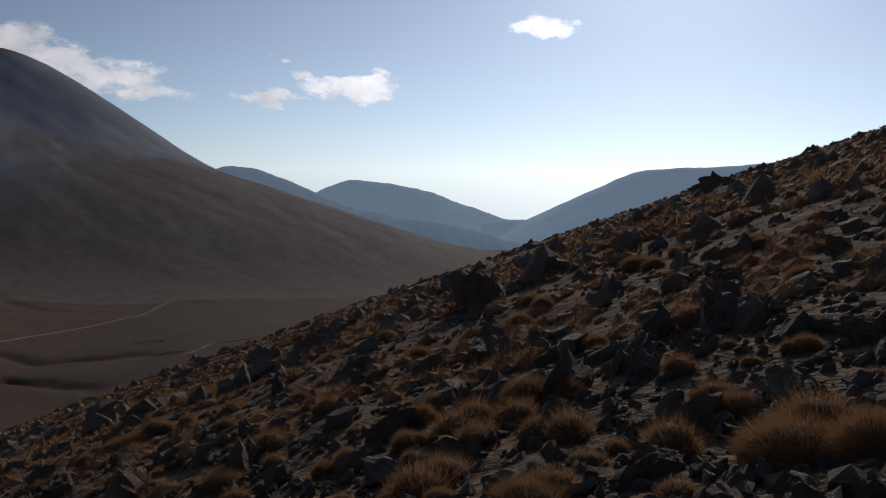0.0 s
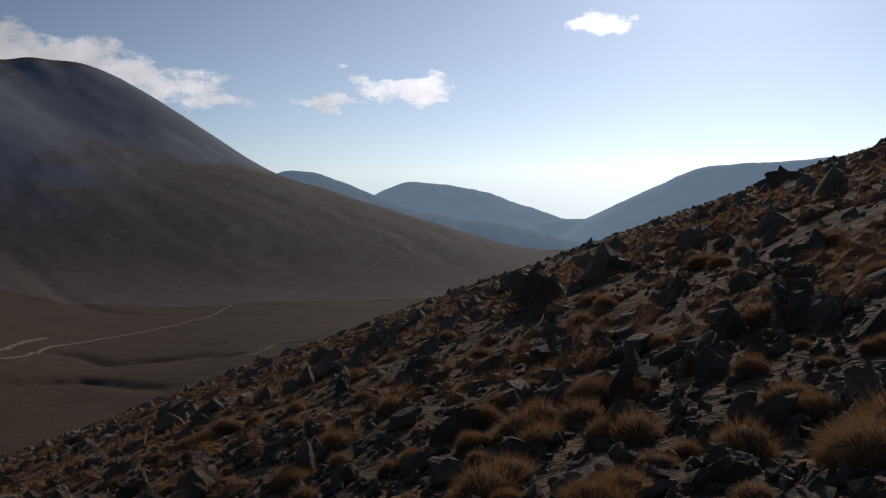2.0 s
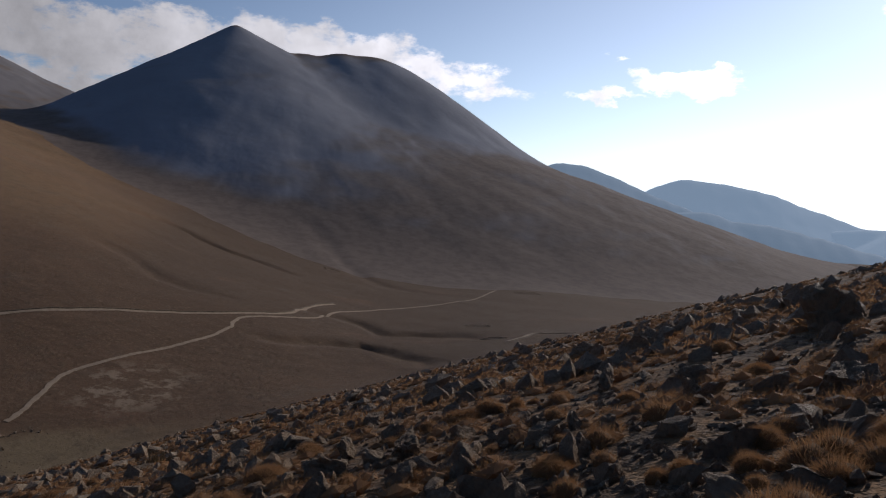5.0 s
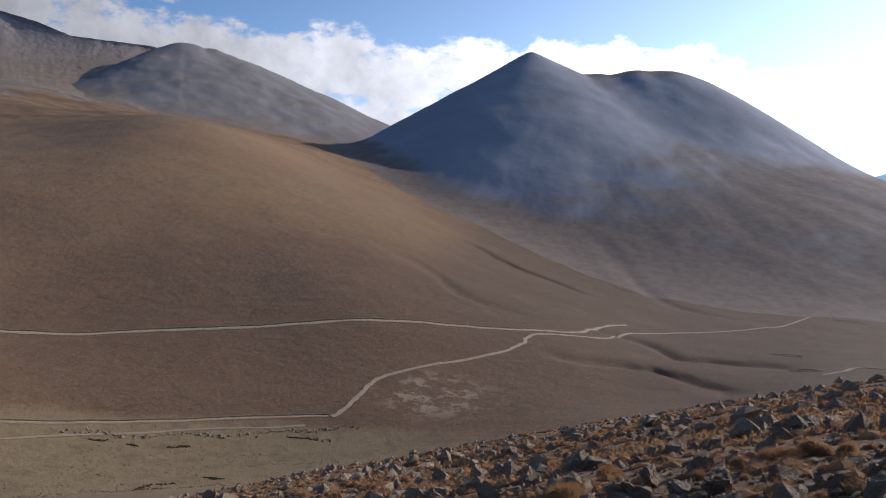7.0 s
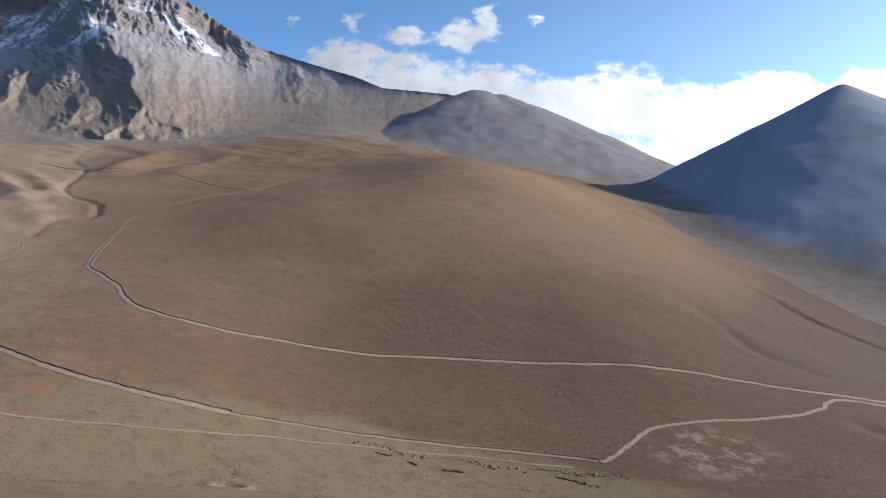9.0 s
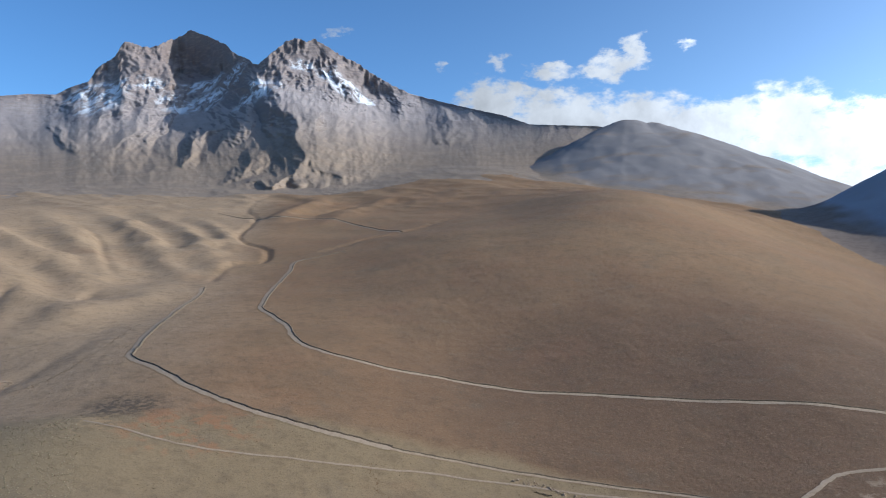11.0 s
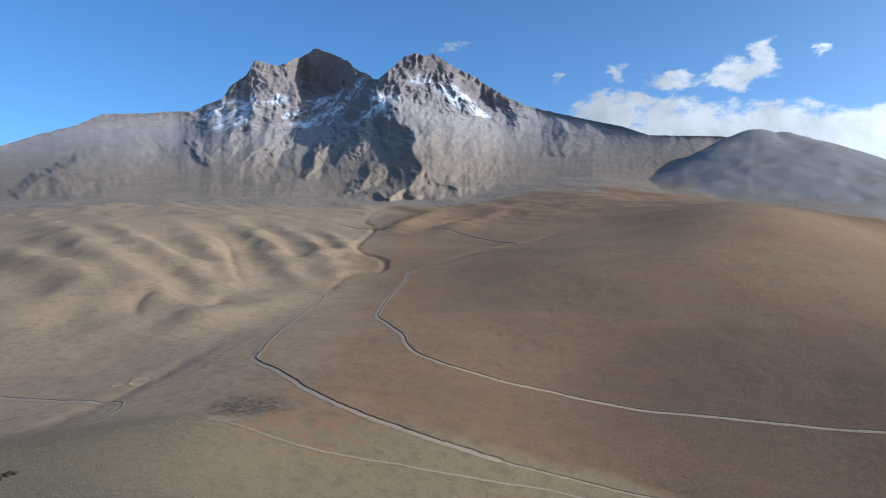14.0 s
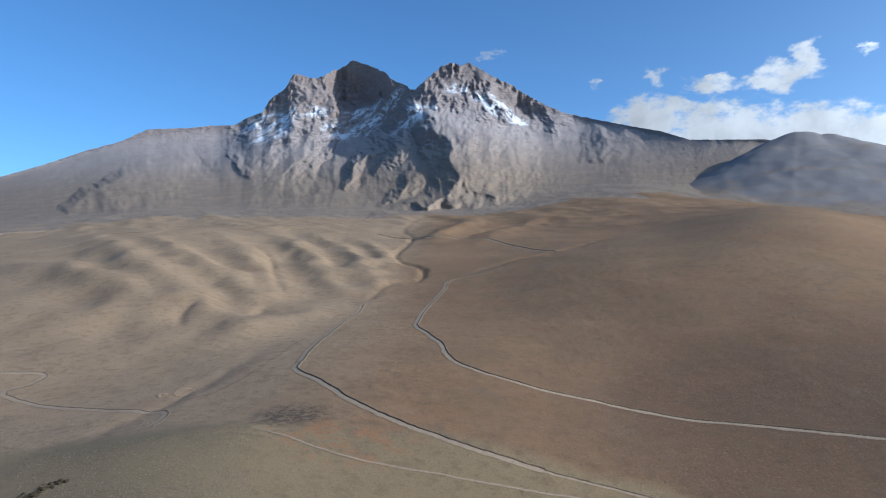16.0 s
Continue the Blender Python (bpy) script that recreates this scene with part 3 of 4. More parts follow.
def cone_height(x, y):
    wx, wy = x + 7 * fbm(x, y, 260, 3, 0.5, 73), y + 7 * fbm(x, y, 260, 3, 0.5, 77)
    z = blend_max(peak(wx, wy, 40.1, 9.45, 2300, 0.535, 12), peak(wx, wy, 30.6, 7.75, 2360, 0.74, 120), 30)
    z = blend_max(z, peak(wx, wy, 32.6, 7.85, 2345, 0.66, 100), 12)
    z = blend_max(z, peak(wx, wy, 35.6, 7.7, 2330, 0.6, 120), 12)
    z = blend_max(z, peak(wx, wy, 34.0, 5.1, 2330, 0.33, 60), 40)
    # flutes that run straight down the sides
    ax, ay, _ = survey(36.5, 0, 2320)
    ring, out = np.arctan2(y - ay, x - ax), np.hypot(x - ax, y - ay)
    flute = crag(ring * 9 + 0.3 * fbm(x, y, 300, 2, 0.5, 78), out / 900, 1.0, 4, 0.6, 79) - 0.7
    return z + 2.2 * fbm(x, y, 150, 4, 0.5, 71) + flute * 2.6 * step(out, 250, 800) + 9 * (crag(x, y, 110, 4, 0.5, 83) - 0.7) * step(out, 780, 950) * (1 - step(out, 1150, 1350)) * step(-ring, 1.9, 2.5)


CONE2 = ((65.9, 9.73, 3080), (65.2, 9.62, 3080), (64.4, 9.3, 3080), (63.6, 9.42, 3080), (60.9, 8.4, 3080), (57.5, 6.83, 3080), (54.5, 5.4, 3080), (51.3, 4.21, 3080), (48, 2.6, 3080))


def cone2_height(x, y):
    wx, wy = x + 14 * fbm(x, y, 200, 3, 0.5, 85), y + 14 * fbm(x, y, 200, 3, 0.5, 87)
    return ridge(wx, wy, CONE2, 0.49, 5000, 30) + 4 * fbm(x, y, 170, 5, 0.5, 81)


def on_land(height, soft, sink):
    """A hill whose foot runs out smoothly into the land."""
    return lambda x, y: blend_max(height(x, y), ground_height(x, y), soft) - sink


KNOB = ((22, -1.0, 3500), (17.06, -0.1, 3500), (16.2, 0.25, 3500), (14.6, 0.1, 3500), (12.9, -0.4, 3480), (11.3, -1.15, 3450), (9.8, -1.75, 3400), (6.2, -3.1, 3350), (0, -5.2, 3300))
FARPEAK = ((16, -3.5, 4500), (9.8, -1.75, 4500), (7.9, -1.0, 4500), (6.45, -0.72, 4500), (2.4, -1.27, 4500), (-0.7, -2.25, 4500), (-4.7, -3.6, 4500), (-10, -5.0, 4500))
FARRIGHT = ((2, -4.5, 4300), (-4.7, -3.7, 4300), (-7.2, -3.54, 4300), (-9.3, -2.57, 4300), (-11.7, -1.26, 4300), (-14.6, 0.03, 4300), (-16.6, 0.33, 4300), (-21.2, 0.56, 4300), (-30, 1.2, 4300), (-45, 0.5, 4300))
HUMP = ((14, -3.3, 3000), (9.5, -3.3, 3000), (5.6, -2.95, 3000), (4.6, -3.5, 3000), (0.5, -3.85, 3000), (-3.4, -4.7, 3000), (-9, -6.2, 3000))
# TERRAIN END

SOIL = steppe()
LAVA = mountain_rock()
# scree grey of the large cone, lightened in its colour to suggest haze
CINDER = cinder("hazed_cinder_scree", (0.275, 0.268, 0.282), (0.200, 0.147, 0.113), 0.885, 0.955)
CINDER_B = cinder("plateau_cone_scree", (0.205, 0.180, 0.170), (0.225, 0.160, 0.108), 0.91, 0.985)
# far hills: blue emission stands in for the haze in front of them
FAR = cinder("haze_glow_hills", (0.045, 0.058, 0.080), (0.045, 0.055, 0.072), 0.99, 1.0)
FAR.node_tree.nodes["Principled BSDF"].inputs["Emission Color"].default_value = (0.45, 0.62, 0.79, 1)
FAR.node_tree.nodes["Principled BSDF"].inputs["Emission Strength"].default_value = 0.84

# the same haze glow, weaker, for the nearer of these hills
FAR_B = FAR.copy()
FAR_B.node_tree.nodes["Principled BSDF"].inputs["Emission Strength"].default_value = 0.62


def quilt(name, x, y, z, mat, kind="structure", label="", category=""):
    """A mesh over a grid of places, rows outward and columns towards growing bearings."""
    nd, nb = x.shape
    me = bpy.data.meshes.new(name)
    co = np.stack([x, y, z], -1).reshape(-1, 3)
    i = (np.arange(nd - 1)[:, None] * nb + np.arange(nb - 1)[None, :]).reshape(-1)
    quads = np.stack([i + 1, i, i + nb, i + nb + 1], -1)[:, ::-1]
    me.vertices.add(len(co))
    me.vertices.foreach_set("co", co.ravel())
    me.loops.add(quads.size)
    me.loops.foreach_set("vertex_index", quads.ravel().astype(np.int32))
    me.polygons.add(len(quads))
    me.polygons.foreach_set("loop_start", np.arange(0, quads.size, 4, dtype=np.int32))
    me.polygons.foreach_set("loop_total", np.full(len(quads), 4, dtype=np.int32))
    me.update(calc_edges=True)
    me.polygons.foreach_set("use_smooth", np.ones(len(quads), dtype=bool))
    me.materials.append(mat)
    return tagged(new(name, me), label, category, "", kind)


def sheet(name, height, bearings, distances, mat, kind="structure", label="", category=""):
    """A terrain mesh on rings round the eye."""
    bb, dd = np.meshgrid(np.radians(np.asarray(bearings, float)), np.asarray(distances, float))
    x, y = -np.sin(bb) * dd, np.cos(bb) * dd
    return quilt(name, x, y, height(x, y), mat, kind, label, category)


def mountain(mat):
    """The mountain's face from foot to skyline, and a back that falls away behind it."""
    b, t = np.linspace(58, 134, 860), np.linspace(0, 1, 250)
    sky = along(SKYLINE, b) + 0.18 * step(along(SKYLINE, b), 11.0, 13.5) * (2 * crag(b * 1.0, b * 0, 0.55, 4, 0.6, 55) - 1.55) + 0.03 * fbm(b, b * 0, 0.5, 3, 0.5, 59)
    e = along(FOOT, b)[None] - 0.3 + (sky - along(FOOT, b) + 0.3)[None] * t[:, None]
    d = np.maximum.accumulate(mountain_depth(np.broadcast_to(b, e.shape), e), axis=0)
    z = EYE + d * np.tan(np.radians(e))
    behind = [(d[-1] + k * 40, z[-1] - k * k * 14) for k in (1, 2, 3, 4)]
    d, z = np.vstack([d] + [p[0] for p in behind]), np.vstack([z] + [p[1] for p in behind])
    x, y = -np.sin(np.radians(b)) * d, np.cos(np.radians(b)) * d
    z = blend_max(z, ground_height(x, y), 30) - 3 * np.clip(1 - np.arange(len(z)) / 90.0, 0, 1)[:, None]
    return quilt("mountain", x, y, z, mat, "", "rugged grey volcanic mountain with two peaks and old snow", "mountain")


seen = np.concatenate([np.linspace(-180, -36, 50)[:-1], np.linspace(-36, 128, 780), np.linspace(128, 180, 20)[1:]])
rings = np.concatenate([[0.05, 0.5], np.geomspace(1.0, 250, 110)[:-1], np.geomspace(250, 1150, 220)[:-1], np.geomspace(1150, 2750, 150)[:-1], np.geomspace(2750, 4850, 22)])
ground = sheet("ground", ground_height, seen, rings, SOIL, label="brown dry steppe ground with stony soil and sparse grass", category="ground")
mountain(LAVA)
cone = sheet("volcanic_cone", on_land(cone_height, 60, 3), np.linspace(-12, 66, 380), np.linspace(800, 3000, 160), CINDER, "", "dark smooth volcanic cone with a blunt double top", "hill")
cone_b = sheet("volcanic_cone", on_land(cone2_height, 45, 3), np.linspace(42, 82, 260), np.linspace(2000, 3500, 110), CINDER_B, "", "smaller grey volcanic cone on the high plateau", "hill")
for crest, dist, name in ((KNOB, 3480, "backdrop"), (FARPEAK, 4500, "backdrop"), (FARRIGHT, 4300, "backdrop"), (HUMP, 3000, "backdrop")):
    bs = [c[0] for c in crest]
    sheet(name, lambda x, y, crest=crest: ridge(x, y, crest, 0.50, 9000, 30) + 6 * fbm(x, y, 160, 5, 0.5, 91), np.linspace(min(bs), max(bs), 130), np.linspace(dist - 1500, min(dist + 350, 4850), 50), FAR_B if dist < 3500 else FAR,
          "structure", "bare hill far down the valley, glowing blue in place of haze", "hill")


# ---- roads ----
EARTH = Shader("pale_road_dust")
EARTH = EARTH.done(EARTH.mix(EARTH.ramp(EARTH.noise(0.35, 5, 0.65), 0.4, 0.65), (0.345, 0.252, 0.168), (0.285, 0.204, 0.132)), 0.95, EARTH.noise(1.5, 4), 0.2, 0.5)
BANK = Shader("raw_bank_soil")
BANK = BANK.done(BANK.mix(BANK.ramp(BANK.noise(0.5, 5, 0.65), 0.4, 0.65), (0.115, 0.082, 0.052), (0.19, 0.138, 0.088)), 0.97, BANK.noise(1.2, 4), 0.3, 0.6)


def strip(name, rows, mat, parent=None, label="", category="", kind=""):
    """A band of quads across rows of points."""
    me = bpy.data.meshes.new(name)
    n, k = len(rows), len(rows[0])
    me.from_pydata([p for r in rows for p in r], [], [(i * k + j, i * k + j + 1, (i + 1) * k + j + 1, (i + 1) * k + j) for i in range(n - 1) for j in range(k - 1)])
    me.polygons.foreach_set("use_smooth", [True] * len(me.polygons))
    me.materials.append(mat)
    ob = new(name, me)
    ob.parent = parent
    return tagged(ob, label, category, "", kind)


def road(line, width, bank, label, thin=1.0):
    """A bulldozed track: a dusty bed, a cut bank above it and a low berm below."""
    pts = smooth_line([(a, b, 0) for a, b in line], 22)[:, :2]
    way = np.gradient(pts, axis=0)
    way /= np.linalg.norm(way, axis=1)[:, None]
    side = np.stack([-way[:, 1], way[:, 0]], 1)
    probe = 6.0
    up = ground_height(pts[:, 0] + side[:, 0] * probe, pts[:, 1] + side[:, 1] * probe) - ground_height(pts[:, 0] - side[:, 0] * probe, pts[:, 1] - side[:, 1] * probe)
    if np.mean(up) < 0:
        side = -side
    n = len(pts)
    t = np.arange(n) / 3.0
    half = width * 0.5 * np.linspace(1.0, thin, n) * (1 + 0.30 * fbm(t, 0 * t, 2.0, 4, 0.7, 5))
    jog = 0.9 * fbm(t, 0 * t, 5.0, 4, 0.6, 9)
    tall = bank * (0.7 + 0.6 * np.abs(fbm(t, 0 * t, 2.0, 3, 0.6, 15)))

    def rail(off, lift):
        q = pts + side * (off + jog)[:, None]
        return np.stack([q[:, 0], q[:, 1], ground_height(q[:, 0], q[:, 1]) + lift], 1)

    def band(*rails):
        return np.stack(rails, 1).tolist()

    bed = band(rail(-half - 0.5, 0.18), rail(-half * 0.5, 0.34), rail(half * 0.4, 0.32), rail(half, 0.36))
    cut = band(rail(half, 0.33), rail(half + 0.35, 0.3 + tall * 0.8), rail(half + 0.8, 0.2 + tall * 0.8), rail(half + 1.8, -0.3))
    berm = band(rail(-half - 2.6, -0.3), rail(-half - 1.2, 0.12), rail(-half - 0.5, 0.17))
    base = strip("road", bed, EARTH, None, label, "road", "structure")
    if bank > 0:
        strip("road_bank", cut, BANK, base)
        strip("road_berm", berm, SOIL, base)
    return base


road(sights((87.2, 0.3), (89.1, -0.02), (90.9, -0.35), (91.4, -1.1), (92.4, -2.06), (93.4, -3.43), (93.4, -3.86), (91.8, -4.95), (91.0, -6.11), (88.6, -7.32), (84.3, -8.57), (79.7, -9.53), (74.1, -10.35),
             (66.6, -10.77), (61.0, -10.87), (53.3, -10.71), (46.8, -11.12), (40.6, -11.51), (36.7, -11.6), (35.2, -11.22), (33.0, -10.87)), 3.9, 0.9, "pale dirt road cut into the brown hillside", 0.6)
road(sights((97.6, -2.08), (97.9, -2.63), (99.7, -3.88), (101.4, -5.19), (102.4, -6.42), (102.5, -6.95), (100.6, -7.93), (98.5, -9.33), (95.1, -10.9), (91.7, -12.11), (88.7, -13.1), (84.0, -14.46)), 3.3, 1.0,
     "dusty dirt road winding along the foot of the hill")
road(sights((84.0, -14.46), (79.0, -15.58), (70.8, -16.84), (62.2, -17.45), (56.0, -17.75)), 1.1, 0.7, "rutted track beside the dry stream bed")
road(sights((55.7, -17.79), (54.2, -16.83), (52.6, -15.36), (50.7, -14.74), (46.4, -14.03), (42.6, -13.28), (40.8, -12.53), (40.0, -11.88), (36.7, -11.88), (34.5, -11.95), (32.3, -11.47), (27.3, -11.16), (24.0, -10.7), (22.2, -10.36), (20.5, -9.68)),
     2.1, 0.0, "pale dirt road climbing from the valley floor")
road(sights((105.6, -11.37), (103.5, -11.96), (99.4, -13.2), (95.1, -14.15), (90.8, -14.9), (85.3, -15.8), (79.0, -16.63), (66.6, -17.88), (57.8, -18.28)), 0.9, 0.0, "faint footpath across the grassy valley floor")
road(sights((123.5, -5.95), (122.0, -6.03), (119.9, -6.19), (119.5, -6.44), (120.7, -6.98), (121.5, -7.1), (121.8, -7.43), (120.7, -7.97), (119.0, -8.49), (115.9, -8.95), (112.6, -9.32), (111.8, -9.6), (112.9, -10.5)), 3.2, 0.5,
     "narrow dirt track beside the sandy hills")
road(sights((19.5, -13.4), (18.3, -13.05), (17.1, -12.71), (14.3, -12.51)), 3.0, 0.3, "short stretch of dirt road on the valley floor")
road(sights((96.5, 3.3), (94.5, 3.07), (92.4, 2.88), (88.5, 2.79), (85.9, 2.28), (82.9, 1.84)), 4.5, 1.4, "dirt road across the high plateau")
road(sights((123.5, 1.6), (122.1, 1.82), (119.4, 2.22), (116.3, 2.83), (115.4, 3.2), (112.6, 3.4), (111.9, 3.5)), 4.5, 0.8, "pale dirt road along the top of the sandy hills")


# ---- rocks and grass of the near slope ----
def basalt():
    m = Shader("rough_lichened_basalt")
    info = m.tree.nodes.new("ShaderNodeObjectInfo").outputs["Random"]
    up = m.xyz(m.where.outputs["Normal"])[2]
    grain = m.noise(14.0, 7, 0.7)
    blot = m.noise(3.0, 6, 0.65)
    c = m.mix(info, (0.285, 0.190, 0.118), (0.385, 0.275, 0.180))
    c = m.mix(m.ramp(m.where.outputs["Random Per Island"], 0.1, 0.9, 0.0, 0.6), c, (0.285, 0.196, 0.120))
    c = m.mix(m.ramp(grain, 0.42, 0.68, 0.0, 0.50), c, (0.13, 0.098, 0.074))
    crust = m.math("MULTIPLY", m.ramp(blot, 0.50, 0.60), m.ramp(up, 0.1, 0.7))
    c = m.mix(m.math("MULTIPLY", crust, 0.35), c, (0.40, 0.335, 0.235))
    c = m.mix(m.ramp(m.noise(22.0, 3, 0.6), 0.66, 0.72, 0.0, 0.6), c, (0.34, 0.31, 0.25))
    m.done(c, m.ramp(grain, 0.3, 0.7, 0.62, 0.92), m.math("ADD", grain, m.math("MULTIPLY", blot, 0.8)), 0.11, 1.0)
    m.bsdf.inputs["Specular IOR Level"].default_value = 0.15
    return m.mat


def straw(name, dry, ripe):
    m = Shader(name)
    info = m.tree.nodes.new("ShaderNodeObjectInfo").outputs["Random"]
    isle = m.where.outputs["Random Per Island"]
    c = m.mix(isle, dry, ripe)
    c = m.mix(m.math("MULTIPLY", info, 0.4), c, (0.34, 0.175, 0.075))
    m.done(c, 0.75)
    glow = m.tree.nodes.new("ShaderNodeBsdfTranslucent")
    m.tree.links.new(c, glow.inputs["Color"])
    both = m.tree.nodes.new("ShaderNodeMixShader")
    both.inputs[0].default_value = 0.45
    m.tree.links.new(m.bsdf.outputs[0], both.inputs[1])
    m.tree.links.new(glow.outputs[0], both.inputs[2])
    m.tree.links.new(both.outputs[0], m.tree.nodes["Material Output"].inputs[0])
    return m.mat


BASALT = basalt()
STRAW = straw("dry_straw_grass", (0.345, 0.178, 0.080), (0.460, 0.262, 0.120))
PALE = straw("bleached_grass", (0.24, 0.205, 0.125), (0.40, 0.345, 0.22))
THORN = straw("dark_thorn_twigs", (0.06, 0.05, 0.03), (0.11, 0.085, 0.05))


def rock_points(rng, level):
    """A broken block: a ball cut flat by random planes, with a rough skin."""
    bm = bmesh.new()
    bmesh.ops.create_icosphere(bm, subdivisions=level, radius=1.0)
    co = np.array([v.co[:] for v in bm.verts])
    faces = [[v.index for v in f.verts] for f in bm.faces]
    bm.free()
    for _ in range(rng.integers(12, 18)):
        n = rng.normal(size=3)
        n /= np.linalg.norm(n)
        over = np.maximum(co @ n - rng.uniform(0.34, 0.72), 0)
        co = co - over[:, None] * n
    co = co / np.abs(co).max() * rng.uniform((0.9, 0.6, 0.6), (1.3, 1.0, 1.0))
    seed = int(rng.integers(1000))
    rough = 0.21 if level > 2 else 0.12
    co = co * (1 + rough * fbm(co[:, 0] * 2 + co[:, 2] * 1.7, co[:, 1] * 2 - co[:, 2] * 1.3, 0.5, 4, 0.6, seed))[:, None]
    co[:, 2] = np.maximum(co[:, 2], -0.45)
    return co, faces


def mesh_of(name, co, faces, mat, smooth=False):
    me = bpy.data.meshes.new(name)
    me.from_pydata([tuple(p) for p in co], [], faces)
    me.polygons.foreach_set("use_smooth", [smooth] * len(me.polygons))
    me.materials.append(mat)
    return me


def tuft_points(rng, blades, spread, lean=0.9, thick=0.010, parts=2):
    """A cushion of thin blades that fan out from one root."""
    co, faces = [], []
    for _ in range(blades):
        a, tilt = rng.uniform(0, 2 * np.pi), lean * np.sqrt(rng.uniform(0, 1))
        root = np.array([np.cos(a), np.sin(a), 0]) * spread * rng.uniform(0, 1) ** 0.7
        b = a + rng.normal() * 0.5
        long = rng.uniform(0.6, 1.0) * (1.1 - 0.35 * tilt)
        out = np.array([np.cos(b), np.sin(b), 0])
        across = np.array([-np.sin(b + rng.normal()), np.cos(b), 0]) * thick * rng.uniform(0.6, 1.4)
        base = len(co)
        for k in range(parts):
            f = k / parts
            p = root + out * long * np.sin(tilt) * f ** 1.3 + np.array([0, 0, 1]) * long * np.cos(tilt * (0.6 + 0.7 * f)) * f
            co += [p - across * (1 - 0.5 * f), p + across * (1 - 0.5 * f)]
        f = 1.0
        co.append(root + out * long * np.sin(tilt) * 1.05 + np.array([0, 0, 1]) * long * np.cos(tilt * 1.3) * 0.95)
        for k in range(parts - 1):
            faces.append((base + 2 * k, base + 2 * k + 1, base + 2 * k + 3, base + 2 * k + 2))
        faces.append((base + 2 * parts - 2, base + 2 * parts - 1, base + 2 * parts))
    return np.array(co), faces


def dome_points(rng, level, high=0.62):
    """A lumpy half ball that stands on the ground."""
    bm = bmesh.new()
    bmesh.ops.create_icosphere(bm, subdivisions=level, radius=1.0)
    co = np.array([v.co[:] for v in bm.verts])
    faces = [[v.index for v in f.verts] for f in bm.faces if f.calc_center_median().z > -0.25]
    bm.free()
    seed = int(rng.integers(1000))
    lump = 1 + 0.16 * fbm(co[:, 0] + co[:, 2], co[:, 1] - co[:, 2], 0.55, 3, 0.55, seed)
    co = co * lump[:, None] * (0.52, 0.52, high * 0.62)
    co[:, 2] = np.maximum(co[:, 2], -0.08)
    return co, faces


def fur_points(rng, blades, high=0.62, long=0.42, thick=0.006):
    """Short fine blades that stand out from a half ball all over."""
    co, faces = [], []
    a = rng.uniform(0, 2 * np.pi, blades)
    up = rng.uniform(0.0, 1.0, blades) ** 0.8
    flat = np.sqrt(1 - up * up)
    way = np.stack([np.cos(a) * flat, np.sin(a) * flat, up], 1)
    for n in way:
        root = n * (0.52, 0.52, high * 0.60) * rng.uniform(0.75, 1.0)
        d = n * (1, 1, 0.9) + (0, 0, 0.35) + rng.normal(size=3) * 0.28
        d /= np.linalg.norm(d)
        side = np.cross(d, rng.normal(size=3))
        side *= thick * rng.uniform(0.6, 1.4) / np.linalg.norm(side)
        size = long * rng.uniform(0.45, 1.0)
        bend = rng.normal(size=3) * 0.10 + (0, 0, -0.06)
        mid, tip = root + d * size * 0.55, root + d * size + bend * size * 2
        b = len(co)
        co += [root - side, root + side, mid + side * 0.8, mid - side * 0.8, tip]
        faces += [(b, b + 1, b + 2, b + 3), (b + 3, b + 2, b + 4)]
    return np.array(co), faces


rng = np.random.default_rng(7)
BLOCKS = [mesh_of("rock", *rock_points(rng, 4), BASALT) for _ in range(8)]
STONES = [mesh_of("rock", *rock_points(rng, 3), BASALT) for _ in range(12)]
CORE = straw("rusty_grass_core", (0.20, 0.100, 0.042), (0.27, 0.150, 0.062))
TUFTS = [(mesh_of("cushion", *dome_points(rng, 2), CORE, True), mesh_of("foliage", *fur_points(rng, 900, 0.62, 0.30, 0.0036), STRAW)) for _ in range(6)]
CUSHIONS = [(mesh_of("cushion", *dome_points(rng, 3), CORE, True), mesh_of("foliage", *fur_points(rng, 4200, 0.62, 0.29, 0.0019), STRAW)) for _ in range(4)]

# larger blocks and tufts: x, y, width, height
HERO_ROCKS = ((13.9, 37.8, 2.3, 1.2), (-3.3, 19.8, 1.15, 1.0), (0.7, 15.5, 1.1, 0.9), (0.6, 9.2, 0.8, 0.67), (3.7, 11.5, 0.8, 0.55), (2.8, 7.3, 1.1, 0.42), (1.7, 6.2, 0.31, 0.31),
              (-2.8, 12.4, 0.72, 0.48), (2.2, 4.6, 0.54, 0.22), (1.2, 3.9, 0.34, 0.16), (1.9, 7.2, 0.48, 0.26), (3.6, 9.2, 0.68, 0.34), (3.1, 5.4, 0.42, 0.24))
HERO_ROCKS += ((2.7, 11.7, 0.73, 0.41), (-1.1, 9.8, 0.37, 0.3), (-6.1, 9.5, 0.5, 0.47), (-4.8, 9.0, 0.73, 0.5), (-6.5, 16.3, 1.26, 0.73), (-5.8, 8.6, 0.67, 0.47), (-2.7, 8.5, 0.74, 0.34),
               (-4.1, 9.3, 0.6, 0.34), (-14.0, 15.1, 0.94, 0.62), (-5.8, 10.3, 0.5, 0.4), (-1.3, 11.4, 0.6, 0.4))
